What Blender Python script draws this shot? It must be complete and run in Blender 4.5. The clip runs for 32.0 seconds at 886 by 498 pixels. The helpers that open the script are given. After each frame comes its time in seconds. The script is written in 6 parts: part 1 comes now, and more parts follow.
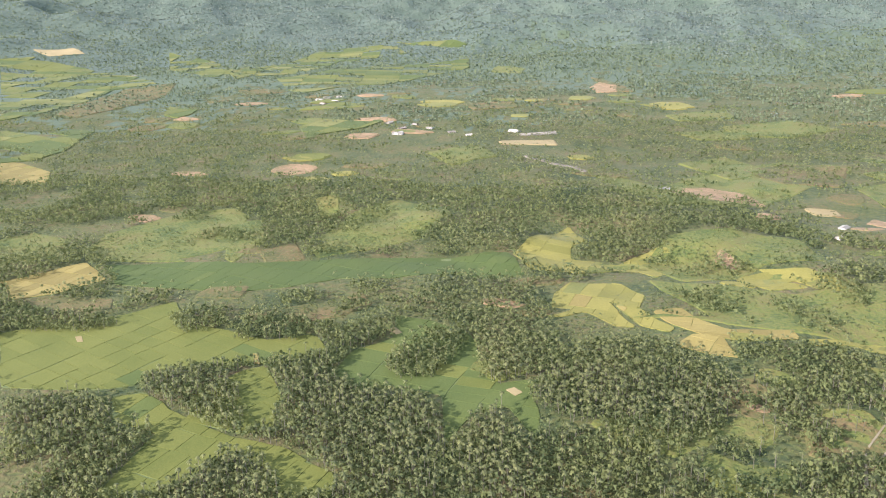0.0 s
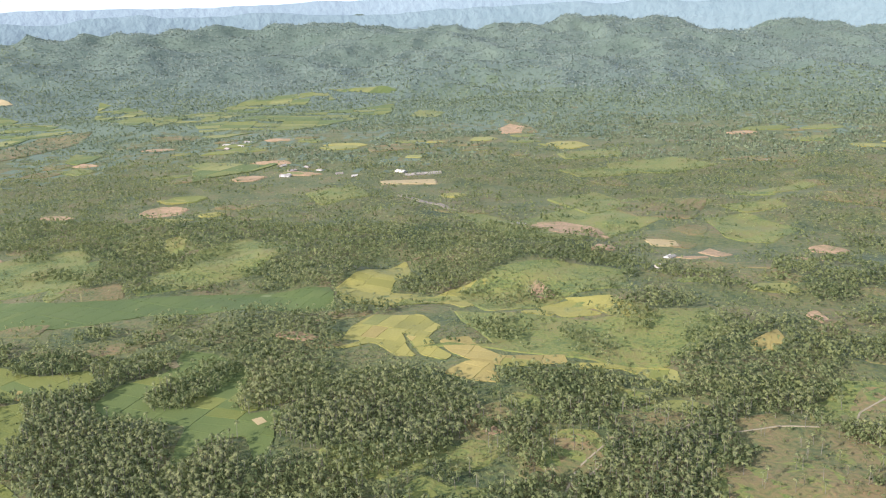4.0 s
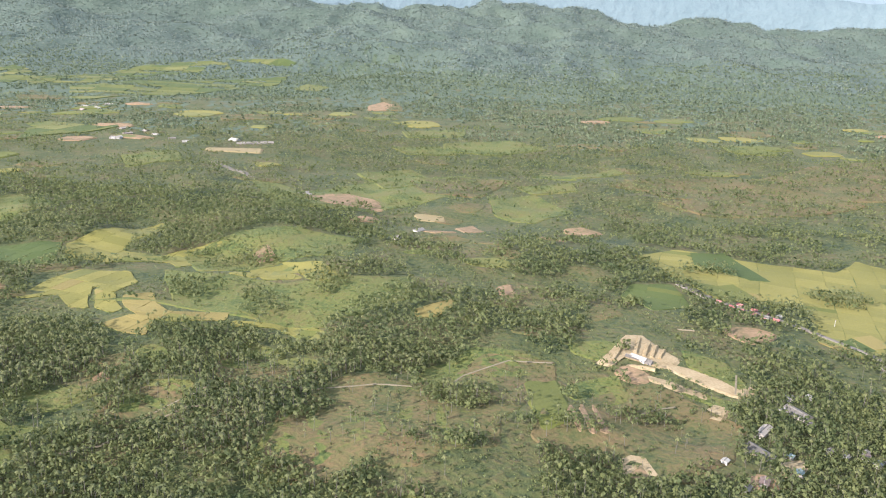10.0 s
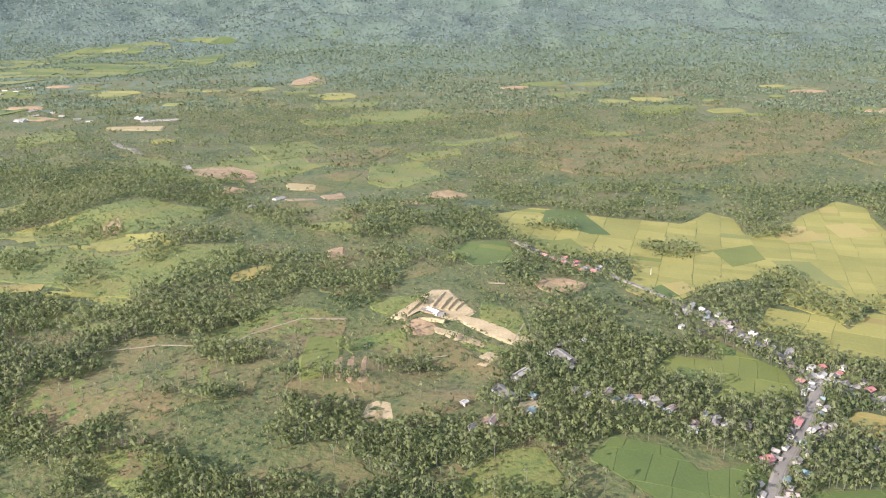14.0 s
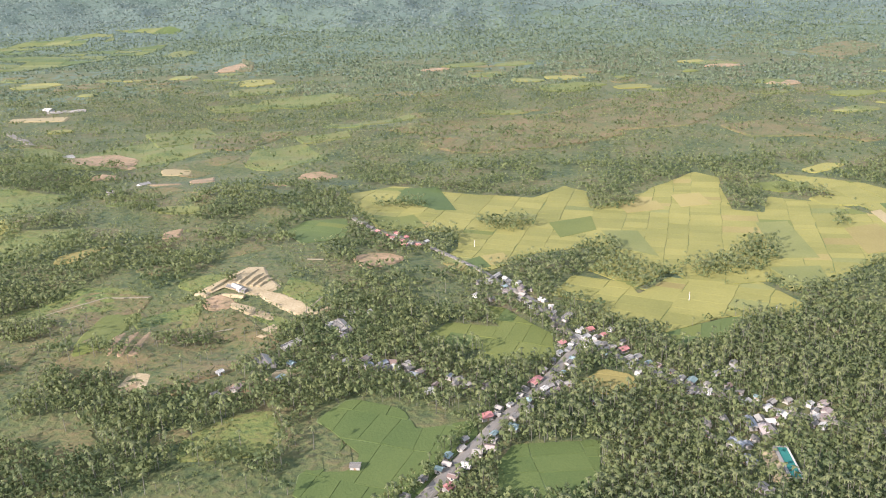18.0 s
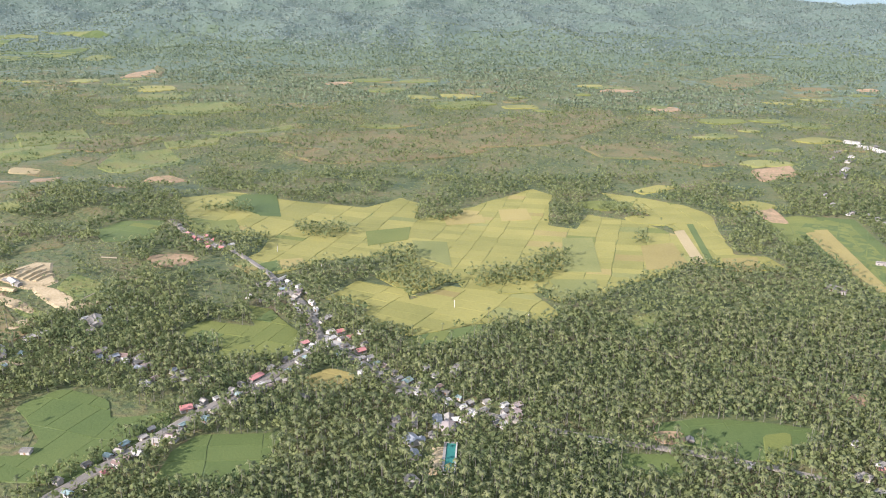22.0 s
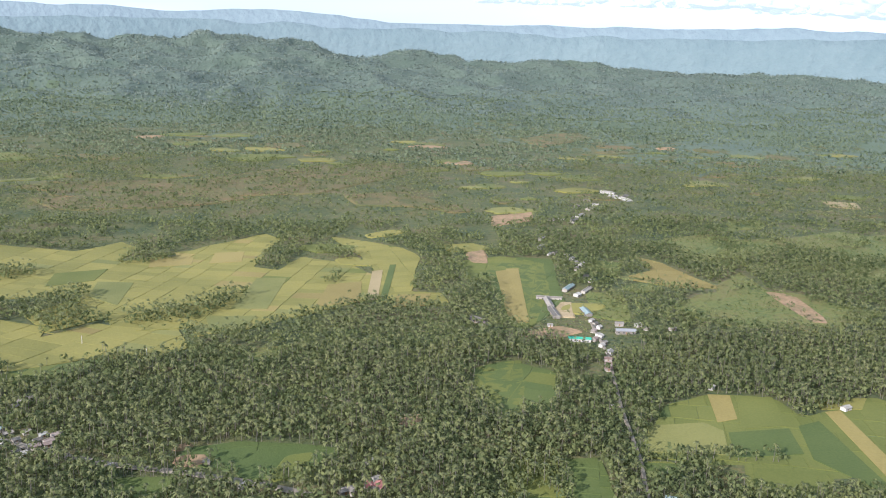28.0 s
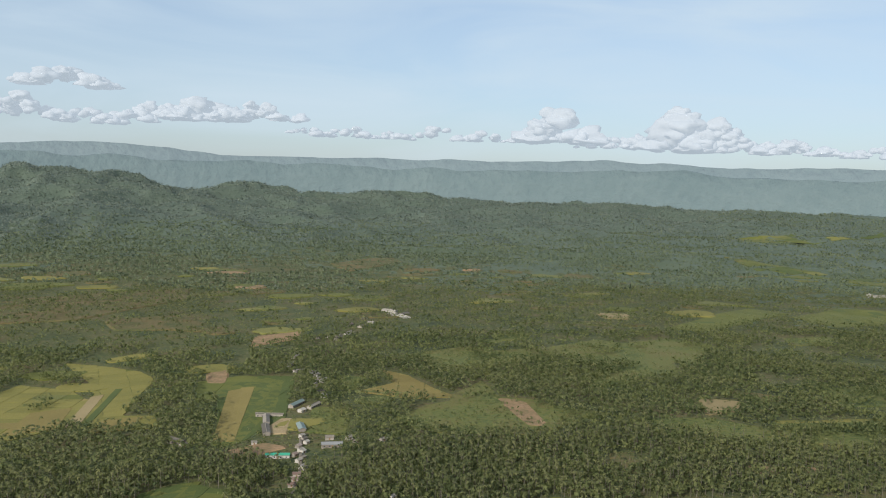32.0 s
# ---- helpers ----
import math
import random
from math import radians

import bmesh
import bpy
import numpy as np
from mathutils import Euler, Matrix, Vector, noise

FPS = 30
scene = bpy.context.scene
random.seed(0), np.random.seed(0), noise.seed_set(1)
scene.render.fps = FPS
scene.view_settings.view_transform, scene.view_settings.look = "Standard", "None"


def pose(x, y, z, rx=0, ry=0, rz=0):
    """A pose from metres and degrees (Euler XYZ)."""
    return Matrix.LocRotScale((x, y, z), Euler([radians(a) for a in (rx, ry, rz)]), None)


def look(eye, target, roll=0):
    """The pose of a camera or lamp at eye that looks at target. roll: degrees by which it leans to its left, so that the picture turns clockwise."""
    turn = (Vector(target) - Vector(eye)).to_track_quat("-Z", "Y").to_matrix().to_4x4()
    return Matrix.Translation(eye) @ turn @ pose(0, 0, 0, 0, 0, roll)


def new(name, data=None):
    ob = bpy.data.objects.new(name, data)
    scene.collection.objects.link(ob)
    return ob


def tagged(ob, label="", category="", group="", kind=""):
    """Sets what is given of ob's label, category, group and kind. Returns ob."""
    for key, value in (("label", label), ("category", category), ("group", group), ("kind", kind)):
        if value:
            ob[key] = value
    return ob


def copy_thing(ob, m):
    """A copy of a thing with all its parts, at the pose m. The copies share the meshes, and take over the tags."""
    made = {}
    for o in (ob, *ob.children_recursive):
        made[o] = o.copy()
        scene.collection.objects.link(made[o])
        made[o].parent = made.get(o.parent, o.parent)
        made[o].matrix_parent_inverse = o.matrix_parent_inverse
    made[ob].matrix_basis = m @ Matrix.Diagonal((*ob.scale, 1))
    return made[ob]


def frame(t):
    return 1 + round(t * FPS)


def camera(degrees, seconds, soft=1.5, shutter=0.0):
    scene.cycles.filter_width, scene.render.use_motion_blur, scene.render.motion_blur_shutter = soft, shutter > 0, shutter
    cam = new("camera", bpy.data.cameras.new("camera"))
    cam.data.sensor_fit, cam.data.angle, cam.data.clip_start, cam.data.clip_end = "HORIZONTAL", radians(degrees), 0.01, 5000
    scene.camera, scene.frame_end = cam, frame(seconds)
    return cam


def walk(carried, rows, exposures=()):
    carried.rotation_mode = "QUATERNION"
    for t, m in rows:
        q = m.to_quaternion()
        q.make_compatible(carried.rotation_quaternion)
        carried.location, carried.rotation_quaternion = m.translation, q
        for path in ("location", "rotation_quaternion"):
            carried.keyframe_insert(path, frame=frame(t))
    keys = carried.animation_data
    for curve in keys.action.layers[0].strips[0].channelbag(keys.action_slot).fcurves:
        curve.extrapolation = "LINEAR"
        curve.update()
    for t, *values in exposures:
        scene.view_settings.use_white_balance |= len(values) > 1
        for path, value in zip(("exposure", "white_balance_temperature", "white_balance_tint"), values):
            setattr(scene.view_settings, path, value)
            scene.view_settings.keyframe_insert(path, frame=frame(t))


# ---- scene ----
cam = camera(55.60, 32.0, soft=1.05)

# seconds, eye x y z, yaw (to the left of +y), pitch, roll
ROWS = [
    (0, 0.0, 0.0, 258.7, 11.00, -18.27, -1.22),
    (0.5, 19.0, 2.5, 256.7, 10.52, -16.71, -1.12),
    (1, 37.8, 4.9, 254.8, 10.38, -15.42, -1.39),
    (1.5, 56.5, 7.1, 253.0, 10.34, -14.59, -1.53),
    (2, 75.0, 9.2, 251.3, 10.07, -14.86, -1.44),
    (2.5, 93.4, 11.2, 249.7, 9.59, -14.76, -1.05),
    (3, 111.6, 13.1, 248.2, 9.30, -14.95, -1.05),
    (3.5, 129.8, 14.8, 246.7, 9.47, -14.89, -1.66),
    (4, 147.8, 16.4, 245.4, 9.32, -15.15, -1.94),
    (4.5, 165.7, 17.9, 244.1, 9.05, -15.64, -2.09),
    (5, 183.6, 19.3, 242.9, 8.71, -16.15, -2.02),
    (5.5, 201.4, 20.5, 241.7, 8.35, -16.46, -1.61),
    (6, 219.1, 21.6, 240.7, 8.24, -17.69, -0.97),
    (6.5, 236.7, 22.6, 239.6, 7.68, -16.71, -0.19),
    (7, 254.3, 23.4, 238.7, 7.63, -16.00, 1.50),
    (7.5, 271.9, 24.1, 237.8, 6.81, -13.94, 2.40),
    (8, 289.4, 24.8, 236.9, 6.55, -14.20, 2.56),
    (8.5, 306.9, 25.3, 236.1, 6.40, -14.06, 2.60),
    (9, 324.3, 25.6, 235.3, 6.30, -14.53, 2.36),
    (9.5, 341.7, 25.9, 234.6, 6.13, -15.04, 2.04),
    (10, 359.2, 26.1, 233.9, 6.07, -16.25, 1.77),
    (10.5, 376.6, 26.1, 233.3, 5.93, -16.53, 1.63),
    (11, 393.9, 26.1, 232.6, 5.84, -15.32, 1.10),
    (11.5, 411.3, 25.9, 232.0, 5.64, -15.82, 1.30),
    (12, 428.7, 25.7, 231.5, 6.84, -22.12, -0.87),
    (12.5, 446.1, 25.3, 230.9, 6.82, -21.21, -0.86),
    (13, 463.5, 24.9, 230.4, 6.08, -19.05, -0.56),
    (13.5, 480.9, 24.4, 229.8, 5.65, -18.22, -0.39),
    (14, 498.2, 23.8, 229.3, 5.43, -17.98, -0.35),
    (14.5, 515.6, 23.1, 228.8, 5.31, -17.46, -0.06),
    (15, 533.0, 22.3, 228.3, 4.93, -16.94, 0.31),
    (15.5, 550.4, 21.5, 227.7, 4.43, -16.77, 0.52),
    (16, 567.8, 20.6, 227.2, 4.08, -16.68, 0.61),
    (16.5, 585.2, 19.7, 226.7, 3.91, -16.97, 0.37),
    (17, 602.5, 18.7, 226.1, 3.96, -17.39, -0.09),
    (17.5, 619.9, 17.7, 225.6, 4.23, -17.73, -0.67),
    (18, 637.3, 16.6, 225.0, 4.86, -18.99, -1.83),
    (18.5, 654.6, 15.5, 224.3, 5.02, -18.17, -1.95),
    (19, 671.9, 14.3, 223.7, 4.80, -18.80, -1.68),
    (19.5, 689.2, 13.2, 223.0, 4.21, -18.75, -0.76),
    (20, 706.5, 12.0, 222.3, 3.72, -18.47, -0.27),
    (20.5, 723.8, 10.8, 221.6, 3.26, -18.13, 0.15),
    (21, 740.9, 9.6, 220.8, 2.88, -17.63, 0.42),
    (21.5, 758.1, 8.4, 220.0, 2.51, -17.73, 0.88),
    (22, 775.2, 7.3, 219.1, 2.14, -17.73, 0.98),
    (22.5, 792.2, 6.1, 218.1, 1.84, -17.24, 1.13),
    (23, 809.2, 5.0, 217.1, 1.15, -16.83, 1.76),
    (23.5, 826.1, 3.9, 216.1, 0.67, -16.38, 1.74),
    (24, 842.9, 2.9, 215.0, 0.51, -16.43, 1.64),
    (24.5, 859.5, 1.9, 213.8, 0.24, -15.99, 1.78),
    (25, 876.1, 1.0, 212.5, -0.03, -15.90, 1.73),
    (25.5, 892.6, 0.1, 211.2, -0.42, -15.90, 1.67),
    (26, 908.9, -0.7, 209.8, -0.91, -15.80, 1.74),
    (26.5, 925.1, -1.3, 208.3, -1.47, -15.41, 2.13),
    (27, 941.2, -1.9, 206.7, -2.42, -13.60, 2.57),
    (27.5, 957.0, -2.4, 205.1, -3.72, -12.47, 3.30),
    (28, 972.7, -2.7, 203.3, -4.34, -13.19, 2.24),
    (28.5, 988.2, -3.0, 201.5, -4.40, -15.71, 0.52),
    (29, 1003.5, -3.0, 199.5, -5.74, -15.23, 1.38),
    (29.5, 1018.6, -3.0, 197.5, -6.95, -14.22, 1.57),
    (30, 1033.4, -2.7, 195.3, -7.76, -9.94, 1.02),
    (30.5, 1048.0, -2.3, 193.1, -8.67, -7.97, 0.86),
    (31, 1062.3, -1.8, 190.7, -9.94, -7.02, 0.96),
    (31.5, 1076.3, -1.0, 188.2, -11.42, -5.70, 1.04),
    (32, 1090.0, -0.0, 185.6, -13.61, -3.84, 1.92),
]

# the phone's exposure drops as the sky comes into view
EXPOSURES = [(0.0, 1.42, 5600, 20), (2.0, 1.28, 5550, 20), (9.0, 1.25, 5500, 20), (12.0, 1.4, 5550, 21), (24.5, 1.37, 5400, 21), (28.0, 0.94, 5350, 18), (29.0, 1.06, 5350, 18), (30.0, 0.56, 5600, 14), (31.0, 0.32, 5750, 12), (32.0, 0.08, 5850, 11)]


def aim(x, y, z, yaw, pitch, roll):
    a, b = radians(yaw), radians(pitch)
    way = Vector((-math.sin(a) * math.cos(b), math.cos(a) * math.cos(b), math.sin(b)))
    return look((x, y, z), Vector((x, y, z)) + way * 50, roll)


walk(cam, [(t, aim(*rest)) for t, *rest in ROWS], EXPOSURES)

# ---- sky and sun ----
SUN_UP, SUN_FROM = 26.0, 226.0  # elevation; bearing of the sun in degrees from +x
world = bpy.data.worlds.new("sky")
scene.world = world
world.use_nodes = True
wn, wl = world.node_tree.nodes, world.node_tree.links
sky = wn.new("ShaderNodeTexSky")
sky.sky_type = "NISHITA"
sky.sun_disc = False
sky.sun_elevation = radians(SUN_UP)
sky.sun_rotation = radians(90 - SUN_FROM)
sky.altitude = 250
sky.air_density, sky.dust_density, sky.ozone_density = 1.0, 2.0, 0.8
cirrus = wn.new("ShaderNodeTexNoise")
cirrus.inputs["Scale"].default_value = 3.0
cirrus.inputs["Detail"].default_value = 6.0
cirrus.inputs["Distortion"].default_value = 0.8
veil = wn.new("ShaderNodeMapRange")
veil.inputs["From Min"].default_value, veil.inputs["From Max"].default_value = 0.38, 0.75
veil.inputs["To Min"].default_value, veil.inputs["To Max"].default_value = 0.4, 0.8
blend = wn.new("ShaderNodeMix")
blend.data_type = "RGBA"
blend.inputs[7].default_value = (5.5, 6.15, 6.2, 1)
streak, spot = wn.new("ShaderNodeMapping"), wn.new("ShaderNodeTexCoord")
streak.inputs["Scale"].default_value = (1.0, 1.0, 5.0)
wl.new(spot.outputs["Generated"], streak.inputs["Vector"])
wl.new(streak.outputs["Vector"], cirrus.inputs["Vector"])
wl.new(cirrus.outputs["Fac"], veil.inputs["Value"])
wl.new(veil.outputs["Result"], blend.inputs[0])
wl.new(sky.outputs["Color"], blend.inputs[6])
wl.new(blend.outputs[2], wn["Background"].inputs["Color"])
wn["Background"].inputs["Strength"].default_value = 0.115

lamp = bpy.data.lights.new("sun", "SUN")
lamp.energy, lamp.angle, lamp.color = 4.5, radians(0.6), (1.0, 0.92, 0.78)
sun = new("sun", lamp)
_a, _b = radians(SUN_FROM), radians(SUN_UP)
sun.matrix_world = look((500 + 900 * math.cos(_a), 500 + 900 * math.sin(_a), 900), (500 + 900 * math.cos(_a) - math.cos(_a) * math.cos(_b), 500 + 900 * math.sin(_a) - math.sin(_a) * math.cos(_b), 900 - math.sin(_b)))


# ---- materials ----
def surface(name, low, high, grain=1.0, spread=40.0, rough=0.9, bump=0.3, sheen=0.0, piece=0.0, island=0.0, metal=0.0, thin=0.0, stretch=None, middle=None, contrast=0.2):
    """A two-tone surface: fine grain and broad blotches; piece varies by object, island by loose piece."""
    m = bpy.data.materials.new(name)
    m.use_nodes = True
    n, l = m.node_tree.nodes, m.node_tree.links
    b = n["Principled BSDF"]
    tc = n.new("ShaderNodeTexCoord")
    where = tc.outputs["Object"]
    if stretch:
        mp = n.new("ShaderNodeMapping")
        mp.inputs["Scale"].default_value = stretch
        l.new(where, mp.inputs["Vector"])
        where = mp.outputs["Vector"]
    fine, broad = n.new("ShaderNodeTexNoise"), n.new("ShaderNodeTexNoise")
    fine.inputs["Scale"].default_value, fine.inputs["Detail"].default_value = 1 / grain, 4
    broad.inputs["Scale"].default_value, broad.inputs["Detail"].default_value = 1 / spread, 5
    l.new(where, fine.inputs["Vector"])
    l.new(where, broad.inputs["Vector"])
    add = n.new("ShaderNodeMath")
    add.operation = "MULTIPLY_ADD"
    add.inputs[1].default_value = 0.45
    l.new(fine.outputs["Fac"], add.inputs[0])
    half = n.new("ShaderNodeMath")
    half.operation = "MULTIPLY"
    half.inputs[1].default_value = 0.55
    l.new(broad.outputs["Fac"], half.inputs[0])
    l.new(half.outputs[0], add.inputs[2])
    fac = add.outputs[0]
    for amount, node, socket in ((piece, "ShaderNodeObjectInfo", "Random"), (island, "ShaderNodeNewGeometry", "Random Per Island")):
        if amount:
            src = n.new(node)
            shift = n.new("ShaderNodeMath")
            shift.operation = "MULTIPLY_ADD"
            shift.inputs[1].default_value = amount
            l.new(src.outputs[socket], shift.inputs[0])
            base = n.new("ShaderNodeMath")
            base.operation = "SUBTRACT"
            base.inputs[1].default_value = amount / 2
            l.new(fac, base.inputs[0])
            l.new(base.outputs[0], shift.inputs[2])
            fac = shift.outputs[0]
    ramp = n.new("ShaderNodeValToRGB")
    ramp.color_ramp.elements[0].position, ramp.color_ramp.elements[1].position = 0.5 - contrast, 0.5 + contrast
    ramp.color_ramp.elements[0].color, ramp.color_ramp.elements[1].color = (*low, 1), (*high, 1)
    if middle:
        middle = middle if isinstance(middle, list) else [middle]
        for k, c in enumerate(middle):
            e = ramp.color_ramp.elements.new(0.5 - contrast + 2 * contrast * (k + 1) / (len(middle) + 1))
            e.color = (*c, 1)
    l.new(fac, ramp.inputs["Fac"])
    l.new(ramp.outputs["Color"], b.inputs["Base Color"])
    b.inputs["Roughness"].default_value = rough
    b.inputs["Metallic"].default_value = metal
    b.inputs["Specular IOR Level"].default_value = 0.25
    # pale blue sheen at grazing angles stands in for haze
    if sheen:
        b.inputs["Sheen Weight"].default_value = sheen
        b.inputs["Sheen Roughness"].default_value = 0.45
        b.inputs["Sheen Tint"].default_value = (0.88, 0.95, 1.0, 1)
    if bump:
        bp = n.new("ShaderNodeBump")
        bp.inputs["Strength"].default_value = bump
        bp.inputs["Distance"].default_value = grain * 0.5
        l.new(fine.outputs["Fac"], bp.inputs["Height"])
        l.new(bp.outputs["Normal"], b.inputs["Normal"])
    if thin:
        tr = n.new("ShaderNodeBsdfTranslucent")
        l.new(ramp.outputs["Color"], tr.inputs["Color"])
        mx = n.new("ShaderNodeMixShader")
        mx.inputs[0].default_value = thin
        l.new(b.outputs[0], mx.inputs[1])
        l.new(tr.outputs[0], mx.inputs[2])
        l.new(mx.outputs[0], n["Material Output"].inputs["Surface"])
    return m


M = {
    "ground": surface("scrub_ground", (0.033, 0.048, 0.015), (0.128, 0.094, 0.040), 4.5, 55, bump=0.8, middle=[(0.058, 0.069, 0.021), (0.083, 0.086, 0.026), (0.101, 0.089, 0.031)], sheen=0.015, contrast=0.16),
    # distant floor: bluish base colour stands in for haze
    "hazed_forest_floor": surface("hazed_forest_floor", (0.056, 0.078, 0.043), (0.095, 0.115, 0.062), 7.0, 160, bump=0.4, sheen=0.03),
    "whitewall": surface("white_wall", (0.34, 0.31, 0.265), (0.50, 0.46, 0.40), 0.6, 6),
    "bund": surface("bund_grass", (0.075, 0.095, 0.030), (0.125, 0.140, 0.045), 1.2, 30, sheen=0.04),
    "dark": surface("young_rice", (0.050, 0.071, 0.014), (0.076, 0.095, 0.021), 1.4, 45, piece=0.1, sheen=0.01),
    "green": surface("green_rice", (0.056, 0.076, 0.015), (0.090, 0.106, 0.023), 1.4, 45, piece=0.14, sheen=0.012),
    "lime": surface("tillering_rice", (0.086, 0.096, 0.016), (0.132, 0.132, 0.026), 1.4, 45, piece=0.16, sheen=0.012),
    "yellow": surface("ripening_rice", (0.142, 0.130, 0.026), (0.216, 0.184, 0.041), 1.6, 45, piece=0.28, sheen=0.015),
    "gold": surface("ripe_rice", (0.170, 0.130, 0.034), (0.238, 0.184, 0.052), 1.6, 45, piece=0.4, sheen=0.015),
    "straw": surface("cut_straw", (0.225, 0.170, 0.074), (0.300, 0.228, 0.108), 1.6, 40, piece=0.3, sheen=0.015),
    "olive": surface("stubble_regrowth", (0.118, 0.120, 0.028), (0.178, 0.164, 0.043), 1.6, 40, piece=0.3, sheen=0.015),
    "grass": surface("pasture_grass", (0.046, 0.067, 0.016), (0.144, 0.120, 0.036), 3.0, 38, bump=0.6, middle=[(0.083, 0.099, 0.022), (0.121, 0.126, 0.028), (0.124, 0.113, 0.030)], sheen=0.015, contrast=0.16),
    "brown": surface("dry_grass", (0.053, 0.066, 0.020), (0.162, 0.103, 0.042), 3.0, 32, bump=0.6, middle=[(0.083, 0.085, 0.026), (0.113, 0.095, 0.032), (0.136, 0.100, 0.039)], sheen=0.012, contrast=0.16),
    "soil": surface("bare_soil", (0.15, 0.125, 0.055), (0.32, 0.21, 0.115), 2.5, 14, middle=(0.245, 0.158, 0.08), contrast=0.15),
    "sand": surface("cut_earth", (0.225, 0.162, 0.078), (0.375, 0.285, 0.158), 1.6, 12, middle=(0.30, 0.222, 0.115), contrast=0.15),
    "asphalt": surface("asphalt", (0.13, 0.11, 0.085), (0.205, 0.172, 0.132), 0.7, 12, rough=0.85),
    "gravel": surface("gravel_road", (0.15, 0.125, 0.088), (0.245, 0.205, 0.15), 0.8, 12),
    "dirt": surface("dirt_track", (0.167, 0.136, 0.079), (0.246, 0.198, 0.123), 0.8, 10),
    "frond": surface("palm_frond", (0.108, 0.128, 0.052), (0.282, 0.276, 0.110), 6.0, 40, rough=0.68, bump=0, island=0.2, thin=0.5),
    "leaf": surface("tree_leaves", (0.085, 0.110, 0.043), (0.218, 0.225, 0.078), 6.0, 50, rough=0.72, bump=0, island=0.18, thin=0.5),
    # far canopy and uplands: haze painted in as paler, bluer base colours
    "hazed_leaf": surface("hazed_canopy", (0.092, 0.120, 0.062), (0.168, 0.188, 0.094), 14.0, 130, rough=0.65, bump=0, island=0.2, thin=0.35, sheen=0.1),
    "hazed_upland": surface("hazed_upland_floor", (0.060, 0.082, 0.056), (0.102, 0.124, 0.086), 9.0, 130, rough=0.8, bump=0.5, sheen=0.03),
    "hazed_upland_leaf": surface("hazed_upland_canopy", (0.120, 0.146, 0.110), (0.180, 0.204, 0.152), 18.0, 200, rough=0.65, bump=0, island=0.25, thin=0.35, sheen=0.1),
    "bark": surface("bark", (0.09, 0.078, 0.055), (0.17, 0.15, 0.11), 0.4, 4),
    "wall": surface("painted_wall", (0.18, 0.155, 0.125), (0.34, 0.30, 0.245), 0.6, 6, piece=0.5),
    "rust": surface("rusty_roofing", (0.16, 0.105, 0.08), (0.31, 0.245, 0.20), 0.5, 5, rough=0.6, piece=0.5),
    "tin": surface("galvanised_roofing", (0.115, 0.10, 0.08), (0.285, 0.245, 0.195), 0.5, 6, rough=0.85, piece=0.7),
    "white": surface("white_roofing", (0.21, 0.185, 0.15), (0.40, 0.36, 0.295), 0.5, 6, rough=0.85, piece=0.6),
    "red": surface("red_roofing", (0.33, 0.125, 0.10), (0.46, 0.21, 0.175), 0.5, 6, rough=0.8, piece=0.4),
    "blue": surface("blue_grey_roofing", (0.15, 0.15, 0.145), (0.235, 0.232, 0.222), 0.5, 6, rough=0.85, piece=0.4),
    "teal": surface("pale_green_roofing", (0.15, 0.19, 0.165), (0.23, 0.27, 0.24), 0.5, 6, rough=0.5, piece=0.4),
    "greenroof": surface("green_roofing", (0.04, 0.24, 0.14), (0.08, 0.34, 0.22), 0.5, 6, rough=0.5),
    "glass": surface("dark_window", (0.03, 0.035, 0.04), (0.06, 0.065, 0.07), 0.5, 3, rough=0.15, bump=0),
    "wood": surface("door_wood", (0.16, 0.09, 0.05), (0.28, 0.17, 0.09), 0.2, 2),
    "concrete": surface("concrete", (0.28, 0.24, 0.19), (0.41, 0.36, 0.29), 0.8, 8),
    "pond": surface("pond_water", (0.03, 0.055, 0.035), (0.05, 0.08, 0.05), 1.5, 10, rough=0.25, bump=0.05),
    "water": surface("pool_water", (0.022, 0.105, 0.080), (0.034, 0.145, 0.112), 0.8, 8, rough=0.8, bump=0.1),
    "cloud": surface("cloud", (0.13, 0.13, 0.13), (0.18, 0.18, 0.18), 60, 200, bump=0),
}


# ridge surface: a blue-grey emission puts the haze into its colour
def hazed_hill_material(name, glow, strength):
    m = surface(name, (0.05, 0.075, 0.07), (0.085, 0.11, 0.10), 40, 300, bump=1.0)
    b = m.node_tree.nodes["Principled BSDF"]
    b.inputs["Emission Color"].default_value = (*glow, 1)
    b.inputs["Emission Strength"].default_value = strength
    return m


# the clouds emit a sky-like grey in place of scattered light
def cloud_material():
    m = M["cloud"]
    b = m.node_tree.nodes["Principled BSDF"]
    b.inputs["Emission Color"].default_value = (0.60, 0.66, 0.68, 1)
    b.inputs["Emission Strength"].default_value = 0.66


# both ridges glow faintly in place of distance haze
M["hills"] = hazed_hill_material("hazed_far_hills", (0.305, 0.34, 0.355), 0.5)
M["nearhills"] = hazed_hill_material("hazed_wooded_ridge", (0.235, 0.28, 0.285), 0.42)
cloud_material()


# ---- the lie of the land ----
HILLS = [
    (760, 820, 250, -15.4),
    (330, 640, 170, 7.0),
    (1450, 1050, 380, 6.0),
    (1330, 620, 150, 2.1),
    (-270, 720, 260, 6.7),
    (260, 1270, 200, -11.2),
    (210, 440, 130, 2.0),
    (760, 380, 200, -5.6),
    (1120, 400, 150, 0.6),
    (60, 520, 150, -1.4),
]
_rng = np.random.default_rng(7)
_lattice = _rng.random((4, 128, 128))


